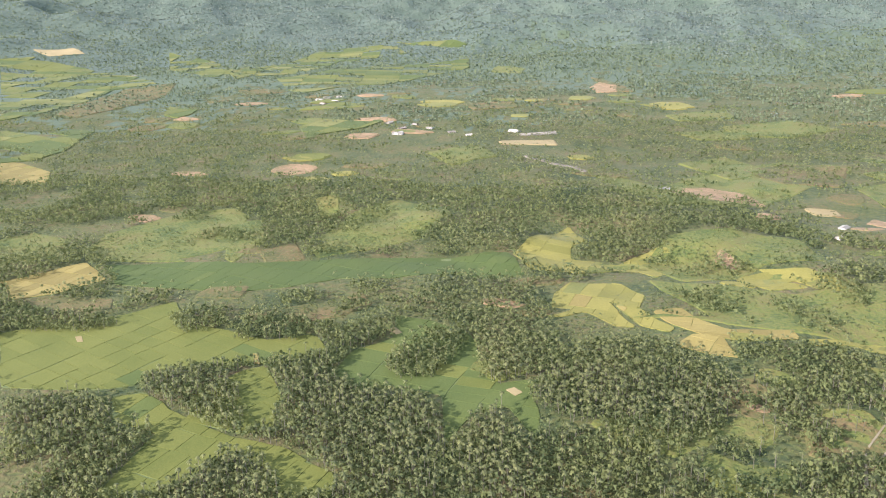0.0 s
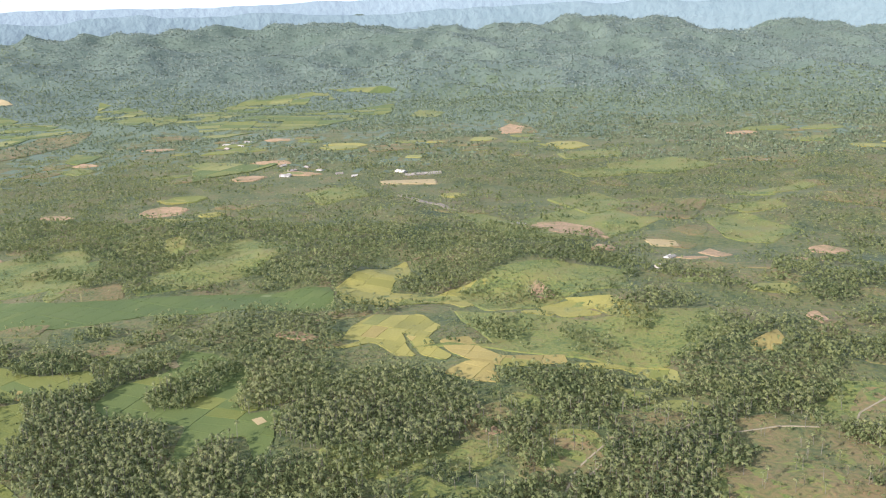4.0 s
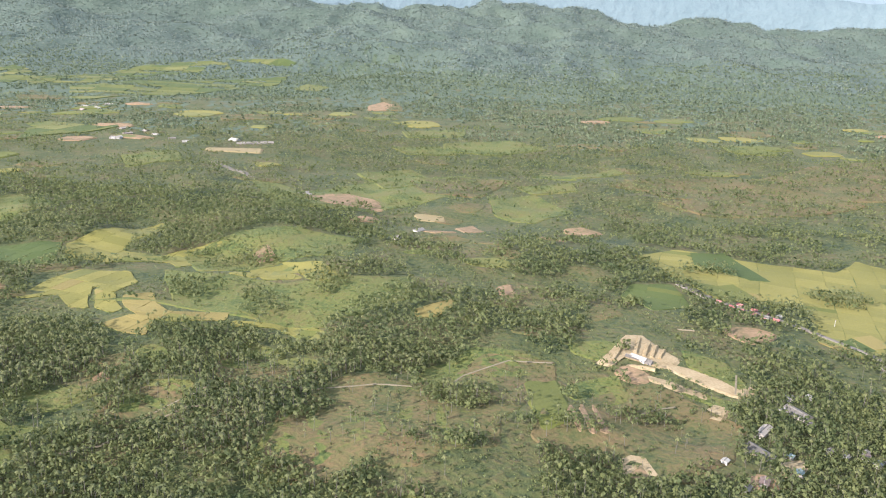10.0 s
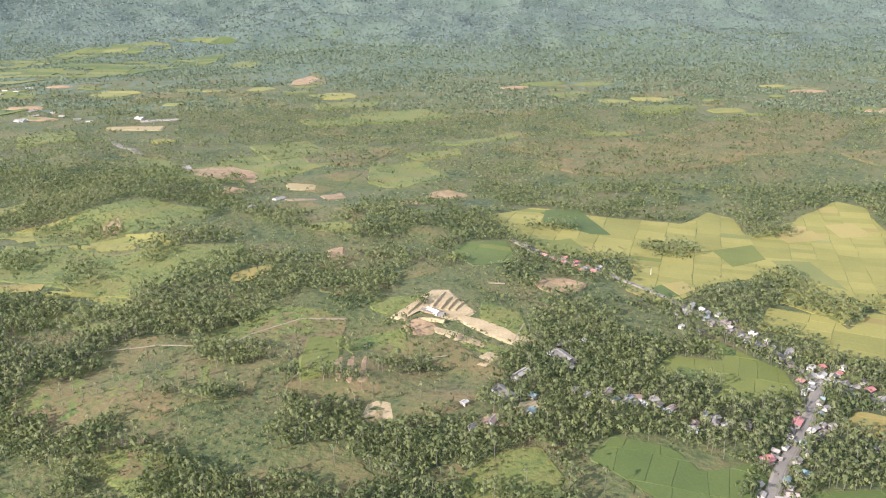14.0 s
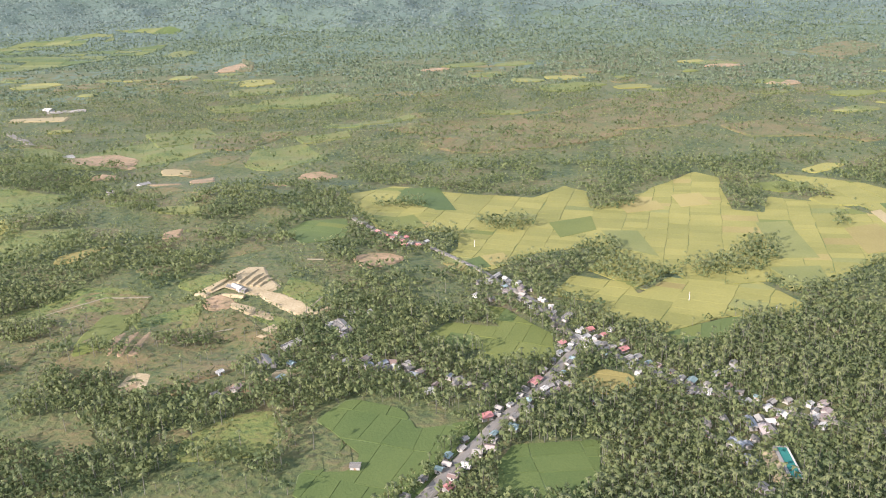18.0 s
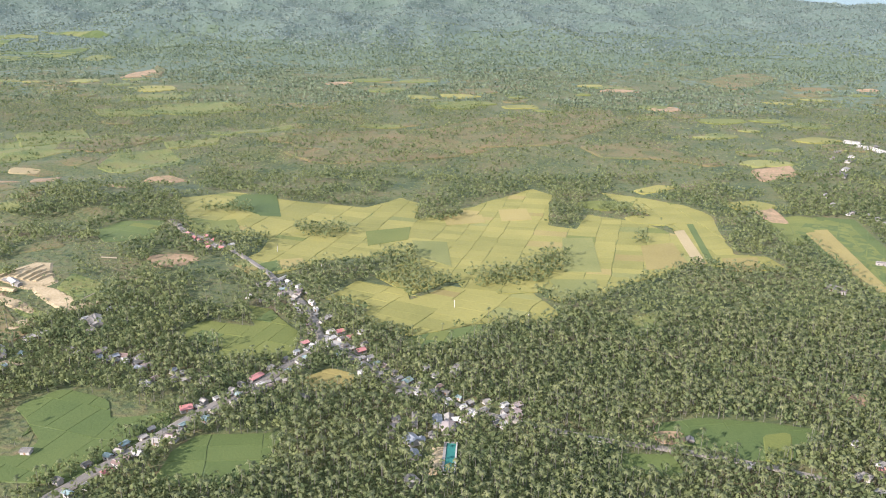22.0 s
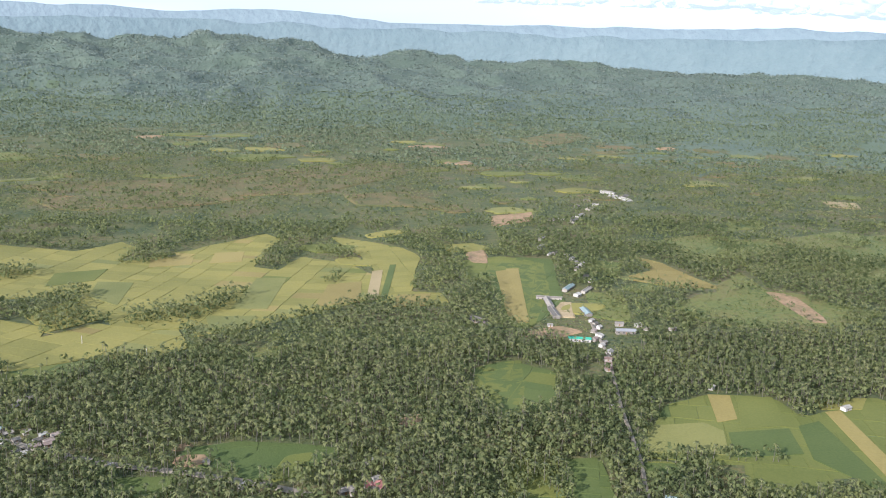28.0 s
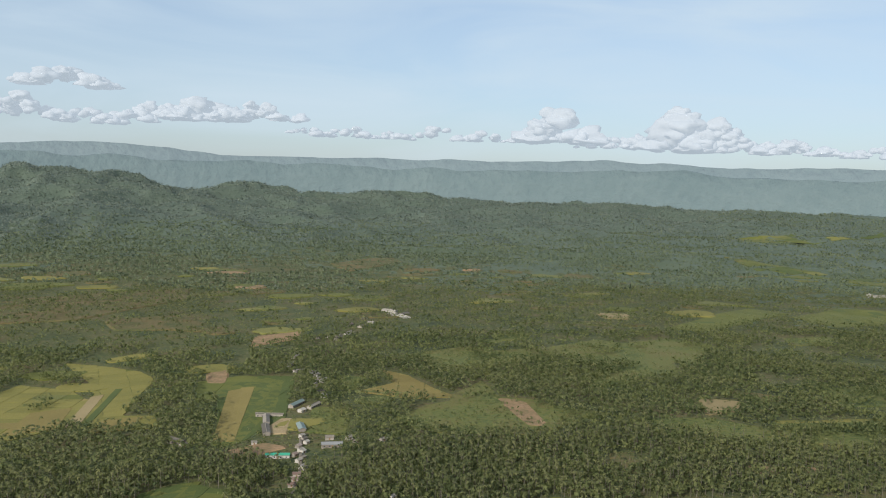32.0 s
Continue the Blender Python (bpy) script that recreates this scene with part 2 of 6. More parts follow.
def vnoise(x, y, size, seed=0):
    """Smooth value noise in 0..1 with cells of that size."""
    u, v = np.asarray(x, float) / size + 40.3, np.asarray(y, float) / size + 40.7
    i, j = np.floor(u).astype(int), np.floor(v).astype(int)
    a, b = u - i, v - j
    a, b = a * a * (3 - 2 * a), b * b * (3 - 2 * b)
    g = _lattice[seed % 4]
    at = lambda p, q: g[p % 128, q % 128]
    return (at(i, j) * (1 - a) + at(i + 1, j) * a) * (1 - b) + (at(i, j + 1) * (1 - a) + at(i + 1, j + 1) * a) * b


def fbm(x, y, size, seed=0, octaves=4):
    return sum(vnoise(x, y, size / 2**k, seed + k) * 0.5**k for k in range(octaves)) / sum(0.5**k for k in range(octaves))


def smooth(v, a, b):
    t = np.clip((v - a) / (b - a), 0, 1)
    return t * t * (3 - 2 * t)


def height(x, y):
    x, y = np.asarray(x, float), np.asarray(y, float)
    z = 3.6 + 0.0025 * (np.clip(x, -900, 2200) - 500)
    for a, b, r, k in HILLS:
        z = z + k * np.exp(-((x - a) ** 2 + (y - b) ** 2) / (2 * r * r))
    knolls = sum(np.exp(-((x - a) ** 2 + (y - b) ** 2) / (2 * r * r)) for a, b, r in ((-260, 930, 190), (40, 900, 150), (250, 860, 170), (290, 470, 75), (150, 460, 90), (430, 470, 70), (500, 1150, 160)))
    z = z + np.clip(knolls, 0, 1) * (fbm(x, y, 130, 3, 3) - 0.5) * 22
    z = z + np.clip(knolls, 0, 1) * (fbm(x, y, 52, 1, 2) - 0.5) * 7
    r = np.hypot(x - 545, y)
    z = z + smooth(r, 1200, 2200) * (fbm(x, y, 340, 1) - 0.5) * 26
    # raised to fit the camera's skyline: far rows of wooded hills, higher towards -x
    west = smooth(-x, -3000, -100)
    start = 2350 + 650 * smooth(-x, 100, 1000)
    z = z + np.clip((r - start) / (4450 - start), 0, 1) ** (2.1 - 0.6 * west) * (176 + 70 * west + 40 * smooth(-x, 500, 1900)) * smooth(y, -200, 900)
    ridge = 1 - np.abs(2 * fbm(x, y, 430, 2, 4) - 1) * 2.2
    knobs = 1 - np.abs(2 * fbm(x + 90, y, 170, 0, 3) - 1) * 2.0
    z = z + smooth(r, start, start + 1000) * ((fbm(x, y, 620, 0) - 0.5) * (40 + 60 * west) + (ridge - 0.6) * (18 + 26 * west) + (knobs - 0.6) * (10 + 12 * west))
    return z


def hz(x, y):
    return float(height(x, y))


# ---- building helpers ----
def mesh_of(name, verts, loops, starts, mats, index=None, flat=True):
    me = bpy.data.meshes.new(name)
    me.vertices.add(len(verts))
    me.vertices.foreach_set("co", np.asarray(verts, np.float32).ravel())
    me.loops.add(len(loops))
    me.loops.foreach_set("vertex_index", np.asarray(loops, np.int32))
    me.polygons.add(len(starts))
    me.polygons.foreach_set("loop_start", np.asarray(starts, np.int32))
    for m in mats:
        me.materials.append(m)
    if index is not None:
        me.polygons.foreach_set("material_index", np.asarray(index, np.int32))
    me.polygons.foreach_set("use_smooth", np.full(len(starts), not flat))
    me.update(calc_edges=True)
    return me


def from_bm(name, bm, material):
    me = bpy.data.meshes.new(name)
    bm.normal_update()
    bm.to_mesh(me)
    bm.free()
    me.materials.append(material)
    return me


def part(name, bm, material, parent, label=""):
    ob = new(name, from_bm(name, bm, material))
    ob.parent = parent
    if label:
        tagged(ob, label)
    return ob


def box(bm, x0, x1, y0, y1, z0, z1):
    v = [bm.verts.new(p) for p in ((x0, y0, z0), (x1, y0, z0), (x1, y1, z0), (x0, y1, z0), (x0, y0, z1), (x1, y0, z1), (x1, y1, z1), (x0, y1, z1))]
    for f in ((0, 3, 2, 1), (4, 5, 6, 7), (0, 1, 5, 4), (1, 2, 6, 5), (2, 3, 7, 6), (3, 0, 4, 7)):
        bm.faces.new([v[i] for i in f])


def inside(poly, x, y):
    """Which of the points lie in the outline."""
    x, y = np.asarray(x, float), np.asarray(y, float)
    hit = np.zeros(x.shape, bool)
    px, py = np.array(poly, float).T
    for k in range(len(px)):
        a, b, c, d = px[k - 1], py[k - 1], px[k], py[k]
        if b == d:
            continue
        hit ^= ((b > y) != (d > y)) & (x < (c - a) * (y - b) / (d - b) + a)
    return hit


def cut(poly, nx, ny, c):
    """The outline's side where nx*x + ny*y <= c."""
    out = []
    for k in range(len(poly)):
        p, q = poly[k - 1], poly[k]
        a, b = nx * p[0] + ny * p[1] - c, nx * q[0] + ny * q[1] - c
        if (a <= 0) != (b <= 0):
            t = a / (a - b)
            out.append((p[0] + t * (q[0] - p[0]), p[1] + t * (q[1] - p[1])))
        if b <= 0:
            out.append(q)
    return out


def area(poly):
    return 0.5 * sum(poly[k - 1][0] * poly[k][1] - poly[k][0] * poly[k - 1][1] for k in range(len(poly)))


# ---- ground ----
def lines(*spans):
    out = []
    for a, b, n in spans:
        out += list(np.linspace(a, b, n, endpoint=False))
    return np.array(out + [spans[-1][1]])


def build_ground():
    xs = lines((-5200, -3000, 22), (-3000, -900, 80), (-900, 2100, 220), (2100, 4000, 72), (4000, 6000, 20))
    ys = lines((-5000, -300, 12), (-300, 200, 12), (200, 1300, 90), (1300, 2400, 50), (2400, 4600, 72), (4600, 5000, 6))
    gx, gy = np.meshgrid(xs, ys)
    gz = height(gx, gy)
    n, m = len(xs), len(ys)
    verts = np.stack([gx, gy, gz], -1).reshape(-1, 3)
    i = (np.arange(m - 1)[:, None] * n + np.arange(n - 1)[None, :]).ravel()
    loops = np.stack([i, i + 1, i + n + 1, i + n], -1).ravel()
    mid = (verts[i] + verts[i + n + 1]) / 2
    # painted haze tones set in with distance from the middle of the path
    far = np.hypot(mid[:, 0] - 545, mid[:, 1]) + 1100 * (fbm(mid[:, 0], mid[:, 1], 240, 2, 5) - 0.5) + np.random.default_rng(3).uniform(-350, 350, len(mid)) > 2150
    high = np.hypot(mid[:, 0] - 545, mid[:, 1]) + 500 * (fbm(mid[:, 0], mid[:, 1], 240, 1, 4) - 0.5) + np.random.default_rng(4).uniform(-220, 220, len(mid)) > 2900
    ob = new("ground", mesh_of("ground", verts, loops, np.arange(len(i)) * 4, [M["ground"], M["hazed_forest_floor"], M["hazed_upland"]], np.where(high, 2, far), flat=False))
    tagged(ob, "green scrub and grass ground sheet of a wide valley", "ground", kind="structure")


def build_far_hills(near, deep, base, swell, wave, seed, skin, label):
    rs = np.linspace(near, near + deep, 14)
    an = np.radians(np.linspace(-20, 200, 520))
    ga, gr = np.meshgrid(an, rs)
    gx, gy = 545 + gr * np.cos(ga), gr * np.sin(ga)
    rise = np.exp(-(((gr - near - deep * 0.5) / (deep * 0.22)) ** 2))
    gz = -40 + rise * (base + swell * (fbm(gx, gy, 620, seed) - 0.5) + wave * (fbm(ga * 1500, gr * 0.2, 60, seed + 1, 3) - 0.5))
    n, m = len(an), len(rs)
    verts = np.stack([gx, gy, gz], -1).reshape(-1, 3)
    i = (np.arange(m - 1)[:, None] * n + np.arange(n - 1)[None, :]).ravel()
    loops = np.stack([i, i + 1, i + n + 1, i + n], -1).ravel()
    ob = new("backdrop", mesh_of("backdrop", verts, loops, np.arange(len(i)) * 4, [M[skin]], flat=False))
    tagged(ob, label, "hills", kind="structure")


build_ground()
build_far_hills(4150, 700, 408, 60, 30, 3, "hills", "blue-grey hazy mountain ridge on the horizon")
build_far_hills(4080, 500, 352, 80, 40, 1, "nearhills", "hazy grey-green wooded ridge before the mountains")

# ---- fields ----
OPEN, WOODS, GROVES = [], [], []


def sheet(bm, poly, lift, skirt=0.6, bank=0.5):
    """An outline laid on the land with a low edge."""
    if len(poly) < 3 or abs(area(poly)) < 4:
        return
    if area(poly) < 0:
        poly = poly[::-1]
    n = len(poly)
    top, low = [], []
    for k in range(n):
        (a, b), (x, y), (c, d) = poly[k - 1], poly[k], poly[(k + 1) % n]
        ox, oy = (d - b), (a - c)  # outwards
        f = bank * skirt / max(math.hypot(ox, oy), 1e-6)
        top.append(bm.verts.new((x, y, hz(x, y) + lift)))
        low.append(bm.verts.new((x + ox * f, y + oy * f, hz(x, y) + lift - skirt)))
    f = bm.faces.new(top)
    for k in range(n):
        bm.faces.new((low[k - 1], low[k], top[k], top[k - 1]))
    if len(poly) > 4:
        bmesh.ops.triangulate(bm, faces=[f])


def cells(poly, turn, long, wide, rng, jitter=0.2):
    """Cuts an outline into plots of about long by wide metres, turned by that many degrees."""
    c, s = math.cos(radians(turn)), math.sin(radians(turn))
    us = [c * x + s * y for x, y in poly]
    vs = [-s * x + c * y for x, y in poly]
    u = min(us)
    while u < max(us):
        u2 = u + long * rng.uniform(1 - jitter, 1 + jitter)
        band = cut(cut(poly, c, s, u2), -c, -s, -u)
        v = min(vs) - rng.uniform(0, wide)
        while v < max(vs) and len(band) > 2:
            v2 = v + wide * rng.uniform(1 - jitter, 1 + jitter)
            cell = cut(cut(band, -s, c, v2), s, -c, -v)
            if len(cell) > 2 and abs(area(cell)) > 12:
                yield cell
            v = v2
        u = u2


def draped(poly, size, lift, skirt, bank):
    """One unbroken sheet in an outline, laid on the land in small squares, with a low sloping edge."""
    bm, c, s = bmesh.new(), math.cos(radians(15)), math.sin(radians(15))
    us, vs = [c * x + s * y for x, y in poly], [c * y - s * x for x, y in poly]
    for i in range(int((max(us) - min(us)) / size) + 1):
        u = min(us) + i * size
        band = cut(cut(poly, c, s, u + size), -c, -s, -u)
        for j in range(int((max(vs) - min(vs)) / size) + 1 if len(band) > 2 else 0):
            v = min(vs) + j * size
            cell = cut(cut(band, -s, c, v + size), s, -c, -v)
            if len(cell) > 2 and abs(area(cell)) > 0.5:
                cell = cell if area(cell) > 0 else cell[::-1]
                bm.faces.new([bm.verts.new((x, y, hz(x, y) + lift)) for x, y in cell])
    bmesh.ops.remove_doubles(bm, verts=bm.verts, dist=0.3)
    rim = [e for e in bm.edges if len(e.link_faces) == 1]
    out = {}
    for e in rim:
        mid, f = (e.verts[0].co + e.verts[1].co) / 2, e.link_faces[0].calc_center_median()
        along_edge = (e.verts[1].co - e.verts[0].co).normalized()
        d = mid - f
        d = (d - along_edge * d.dot(along_edge)).normalized()
        for p in e.verts:
            out[p] = out.get(p, Vector()) + d
    low = {p: bm.verts.new((p.co.x + d.x / max(d.length, 0.5) * skirt * bank, p.co.y + d.y / max(d.length, 0.5) * skirt * bank, p.co.z - skirt)) for p, d in out.items()}
    for e in rim:
        p, q = e.verts
        bm.faces.new((p, q, low[q], low[p]))
    bmesh.ops.recalc_face_normals(bm, faces=bm.faces)
    if sum(f.normal.z * f.calc_area() for f in bm.faces) < 0:
        bmesh.ops.reverse_faces(bm, faces=bm.faces)
    return bm


def shrink(poly, d):
    """Draws a plot's edge in a little, to leave the bund free."""
    n, mx, my = len(poly), sum(p[0] for p in poly) / len(poly), sum(p[1] for p in poly) / len(poly)
    far = max(math.hypot(x - mx, y - my) for x, y in poly)
    k = max(0.6, 1 - d / max(far, 1))
    return [(mx + (x - mx) * k, my + (y - my) * k) for x, y in poly]


LABELS = {
    "dark": "deep green paddy field of young rice",
    "green": "bright green rice paddy with low bunds",
    "lime": "yellow-green rice paddy cut by narrow bunds",
    "yellow": "ripening yellow-green rice paddies with thin bunds",
    "gold": "golden ripe rice field with curved edges",
    "grass": "open green pasture with scattered shrubs",
    "brown": "dry brown grassland on a low hill",
    "soil": "patch of bare reddish soil",
    "straw": "pale straw-coloured harvested field",
    "sand": "pale cut earth of a levelled building site",
    "concrete": "pale paved yard between houses",
    "water": "small dark green farm pond",
    "olive": "olive-green plot of regrowing stubble",
}


def softened(poly):
    """Rounds the corners of an outline and lets its edges waver a little."""
    out = []
    for k in range(len(poly)):
        (a, b), (c, d) = poly[k - 1], poly[k]
        n = max(1, int(math.hypot(c - a, d - b) / 25))
        edge = 2.5 / max(math.hypot(c - a, d - b), 6)
        for u in sorted({edge, 1 - edge} | {i / n for i in range(1, n)}):
            x, y = a + (c - a) * u, b + (d - b) * u
            out.append((x + 2.5 * noise.noise((x / 17, y / 17, 0)), y + 2.5 * noise.noise((x / 17, y / 17, 9))))
    return out


def paddy(tone, poly):
    poly = softened(poly)
    far = min(y for _, y in poly) > 1050
    rng = random.Random(int(poly[0][0] * 31 + poly[0][1]))
    turn = rng.choice((-24, -12, 10, 76))
    plots = list(cells(poly, turn, *((70, 42) if far else (27, 14)), rng, 0.35))
    if far:  # hedges and groves stand on some of the far plots
        plots = [p for p in plots if rng.random() < 0.7]
        OPEN.extend((p, 0.05) for p in plots)
    else:
        OPEN.append((poly, 0.0))
    if far:
        base = bmesh.new()
        for cell in plots:
            sheet(base, cell, 1.2, 1.5)
    else:
        base = draped(poly, 14, 0.3, 1.5, 0.5)
    field = tagged(new("paddy_field", from_bm("paddy_field", base, M["bund" if tone in ("dark", "green", "lime") else "grass"])), LABELS[tone], "rice field", kind="structure")
    near = {"yellow": "gold", "gold": "yellow", "green": "lime", "lime": "green", "dark": "green"}[tone]
    for cell in plots:
        cell = [(x + 2.2 * noise.noise((x / 14, y / 14, 3)), y + 2.2 * noise.noise((x / 14, y / 14, 7))) for x, y in cell]
        if far:
            bm = bmesh.new()
            sheet(bm, shrink(cell, 0.6), 1.7, 0.4, 0.3)
        else:
            bm = draped(shrink(cell, 0.3), 10, 0.55, 0.4, 0.3)
        if len(bm.faces):
            part("plot", bm, M[rng.choice(("lime", "lime", "grass", "olive", "green", "green")) if far else tone if rng.random() < (0.92 if tone == "yellow" else 0.95) else rng.choice(("lime", "gold", "olive", "olive")) if tone == "yellow" else near], field)
        else:
            bm.free()


def meadow(tone, poly):
    if tone not in ("concrete", "sand", "water"):
        poly = softened(poly)
    OPEN.append((poly, {"grass": 0.1, "brown": 0.12 if poly[0][1] < 950 else 0.34}.get(tone, 0.0)))
    far = poly[0][1] > 1050
    bm = draped(poly, 36 if far else 14, (1.6 if far else 0.6) + (0.2 if tone not in ("grass", "brown") else 0), 1.5, 2.2)
    tagged(new({"soil": "bare_ground", "sand": "bare_ground", "concrete": "pavement", "water": "pond"}.get(tone, "meadow"), from_bm("meadow", bm, M["pond" if tone == "water" else tone])), LABELS[tone], "field", kind="structure")


def plot_patch(tone, poly):
    bm = draped(poly, 30, 0.75, 0.5, 0.3)
    tagged(new("crop_plot", from_bm("crop_plot", bm, M[tone])), LABELS[tone], "rice field", kind="structure")


def grove(kind, poly):
    GROVES.append((poly, kind))


def woods(kind, poly):
    WOODS.append((poly, kind))


paddy("dark", [(-449, 664), (-377, 683), (-319, 679), (-256, 702), (-192, 724), (-151, 735), (-83, 754), (-62, 697), (-95, 682), (-126, 690), (-173, 668), (-221, 658), (-253, 633), (-295, 611), (-341, 612), (-408, 619)])
paddy("lime", [(-443, 512), (-364, 553), (-337, 585), (-305, 541), (-266, 536), (-235, 526), (-201, 541), (-182, 512), (-207, 495), (-245, 480), (-290, 471), (-295, 446), (-317, 439), (-382, 432)])
paddy("gold", [(-520, 613), (-492, 645), (-473, 670), (-425, 629), (-450, 592), (-480, 574)])
paddy("green", [(438, 705), (451, 743), (486, 752), (495, 699), (462, 676)])
paddy("lime", [(578, 495), (596, 527), (630, 523), (616, 561), (631, 558), (664, 514), (665, 482), (644, 470), (607, 462), (622, 487), (600, 491)])
paddy("yellow", [(464, 853), (511, 893), (576, 867), (659, 852), (695, 898), (717, 879), (715, 819), (771, 872), (841, 946), (861, 922), (847, 805), (875, 792), (891, 844), (941, 812), (972, 755), (974, 693), (915, 645), (876, 613), (838, 592), (831, 614), (776, 606), (759, 642), (730, 601), (698, 640), (719, 699), (695, 698), (657, 680), (626, 637), (605, 621), (580, 649), (594, 688), (589, 734), (518, 730), (498, 776)])
paddy("yellow", [(667, 586), (684, 627), (726, 613), (728, 589), (757, 626), (792, 607), (822, 612), (839, 568), (829, 550), (786, 549), (737, 521), (694, 547), (703, 568)])
paddy("green", [(733, 518), (785, 546), (794, 551), (775, 511), (738, 495)])
paddy("gold", [(674, 447), (691, 466), (707, 459), (709, 443), (690, 433)])
paddy("green", [(535, 395), (549, 420), (580, 410), (590, 390), (618, 401), (622, 386), (602, 354), (595, 331), (540, 327), (538, 348), (562, 350), (564, 364), (547, 384)])
paddy("green", [(630, 364), (640, 380), (680, 385), (679, 354), (666, 335), (631, 333)])
paddy("dark", [(875, 408), (900, 415), (958, 404), (934, 372), (895, 382), (873, 392)])
paddy("green", [(849, 377), (877, 376), (879, 355), (850, 357)])
paddy("lime", [(1040, 518), (1069, 528), (1060, 454), (1047, 428), (1038, 454), (1030, 485)])
paddy("yellow", [(917, 928), (961, 903), (997, 869), (1013, 834), (1000, 707), (1027, 697), (1030, 660), (995, 664), (970, 680), (966, 789), (952, 840)])
paddy("green", [(1073, 771), (1110, 819), (1145, 808), (1125, 658), (1095, 608), (1077, 606)])
paddy("green", [(1033, 512), (1061, 529), (1088, 504), (1075, 445), (1042, 441), (1047, 464)])
paddy("lime", [(1113, 395), (1144, 451), (1176, 465), (1199, 459), (1214, 453), (1214, 428), (1274, 457), (1306, 422), (1256, 342), (1209, 345), (1153, 344), (1136, 379), (1111, 385)])
paddy("green", [(1067, 385), (1087, 386), (1081, 315), (1065, 317), (1062, 351)])
paddy("green", [(1041, 360), (1059, 350), (1056, 318), (1043, 327)])
paddy("green", [(1108, 381), (1124, 379), (1125, 362), (1106, 364)])
paddy("dark", [(885, 402), (933, 403), (933, 372), (908, 373)])
paddy("gold", [(1230, 815), (1249, 788), (1261, 735), (1275, 693), (1233, 698), (1191, 734), (1229, 756)])
paddy("lime", [(1054, 809), (1095, 825), (1131, 794), (1121, 696), (1091, 601), (1080, 595), (1072, 606), (1081, 739), (1054, 728)])
paddy("green", [(366, 497), (371, 504), (378, 497), (383, 481), (383, 459), (374, 460)])
paddy("yellow", [(1514, 589), (1578, 583), (1617, 584), (1553, 511), (1514, 509), (1493, 525)])
paddy("lime", [(-300, 430), (-283, 440), (-256, 422), (-234, 412), (-208, 397), (-171, 392), (-134, 370), (-128, 351), (-157, 346), (-170, 371), (-201, 383), (-211, 354), (-221, 336), (-250, 332), (-252, 375), (-249, 394), (-284, 405)])
paddy("lime", [(-240, 411), (-251, 441), (-233, 475), (-219, 485), (-193, 450), (-185, 410), (-199, 401)])
paddy("green", [(-153, 586), (-124, 579), (-91, 563), (-82, 545), (-74, 499), (-60, 485), (-32, 497), (-38, 472), (-29, 445), (-28, 420), (-50, 456), (-70, 447), (-80, 407), (-94, 465), (-128, 471), (-153, 464), (-171, 485), (-168, 516), (-142, 544)])
meadow("grass", [(-505, 760), (-486, 794), (-461, 848), (-420, 865), (-397, 860), (-397, 814), (-429, 786), (-446, 758), (-421, 712), (-378, 686), (-454, 677), (-496, 705)])
meadow("grass", [(-389, 803), (-364, 828), (-332, 766), (-329, 715), (-329, 682), (-340, 690)])
meadow("grass", [(-271, 736), (-260, 765), (-240, 799), (-208, 812), (-220, 769), (-228, 735), (-259, 711)])
meadow("grass", [(-254, 847), (-227, 891), (-175, 893), (-155, 851), (-172, 817), (-193, 803), (-216, 821), (-247, 824)])
meadow("grass", [(-326, 909), (-303, 921), (-281, 850), (-302, 854)])
meadow("brown", [(-273, 562), (-222, 602), (-192, 628), (-176, 606), (-196, 578), (-233, 554)])
meadow("brown", [(-482, 564), (-451, 586), (-393, 585), (-380, 556), (-449, 561)])
meadow("grass", [(14, 448), (47, 454), (80, 459), (63, 429), (44, 409), (33, 437)])
meadow("grass", [(71, 395), (85, 415), (105, 413), (100, 385), (72, 379)])
paddy("lime", [(-1838, 2348), (-1764, 2409), (-1533, 2319), (-1305, 2181), (-1116, 1991), (-1199, 1918), (-1117, 1609), (-1111, 1488), (-1139, 1425)])
paddy("lime", [(-1069, 1332), (-1024, 1365), (-964, 1395), (-921, 1418), (-872, 1288), (-836, 1172), (-844, 1113), (-884, 1089)])
paddy("gold", [(-898, 1108), (-848, 1093), (-767, 1043), (-724, 969), (-758, 958), (-792, 969)])
paddy("lime", [(-1425, 2639), (-1201, 2500), (-1012, 2244), (-966, 2470), (-953, 2752), (-819, 2836), (-706, 2860), (-632, 2711), (-679, 2596), (-812, 2553), (-795, 2192), (-922, 2148), (-1003, 2078), (-1250, 2303)])
paddy("lime", [(-836, 2091), (-762, 2189), (-705, 2429), (-540, 2457), (-411, 2594), (-380, 2398), (-470, 2133), (-528, 2009), (-625, 1953), (-681, 1870), (-744, 1926)])
paddy("lime", [(-531, 1415), (-498, 1512), (-422, 1513), (-390, 1474), (-413, 1404), (-471, 1332), (-466, 1277)])
paddy("yellow", [(-910, 1658), (-824, 1615), (-794, 1505), (-859, 1539)])
paddy("lime", [(-713, 2891), (-515, 2889), (-428, 2830), (-540, 2813)])
paddy("gold", [(2442, 2155), (2487, 2058), (2499, 1925), (2539, 1802), (2652, 1763), (2493, 1582), (2345, 1632), (2372, 1838)])
paddy("lime", [(2812, 2680), (3042, 2679), (3089, 2498), (3337, 2574), (3305, 2515), (2991, 2457), (2731, 2454)])
paddy("lime", [(1657, 1032), (1777, 1132), (1928, 1243), (1962, 1184), (1815, 1074), (1703, 1008)])
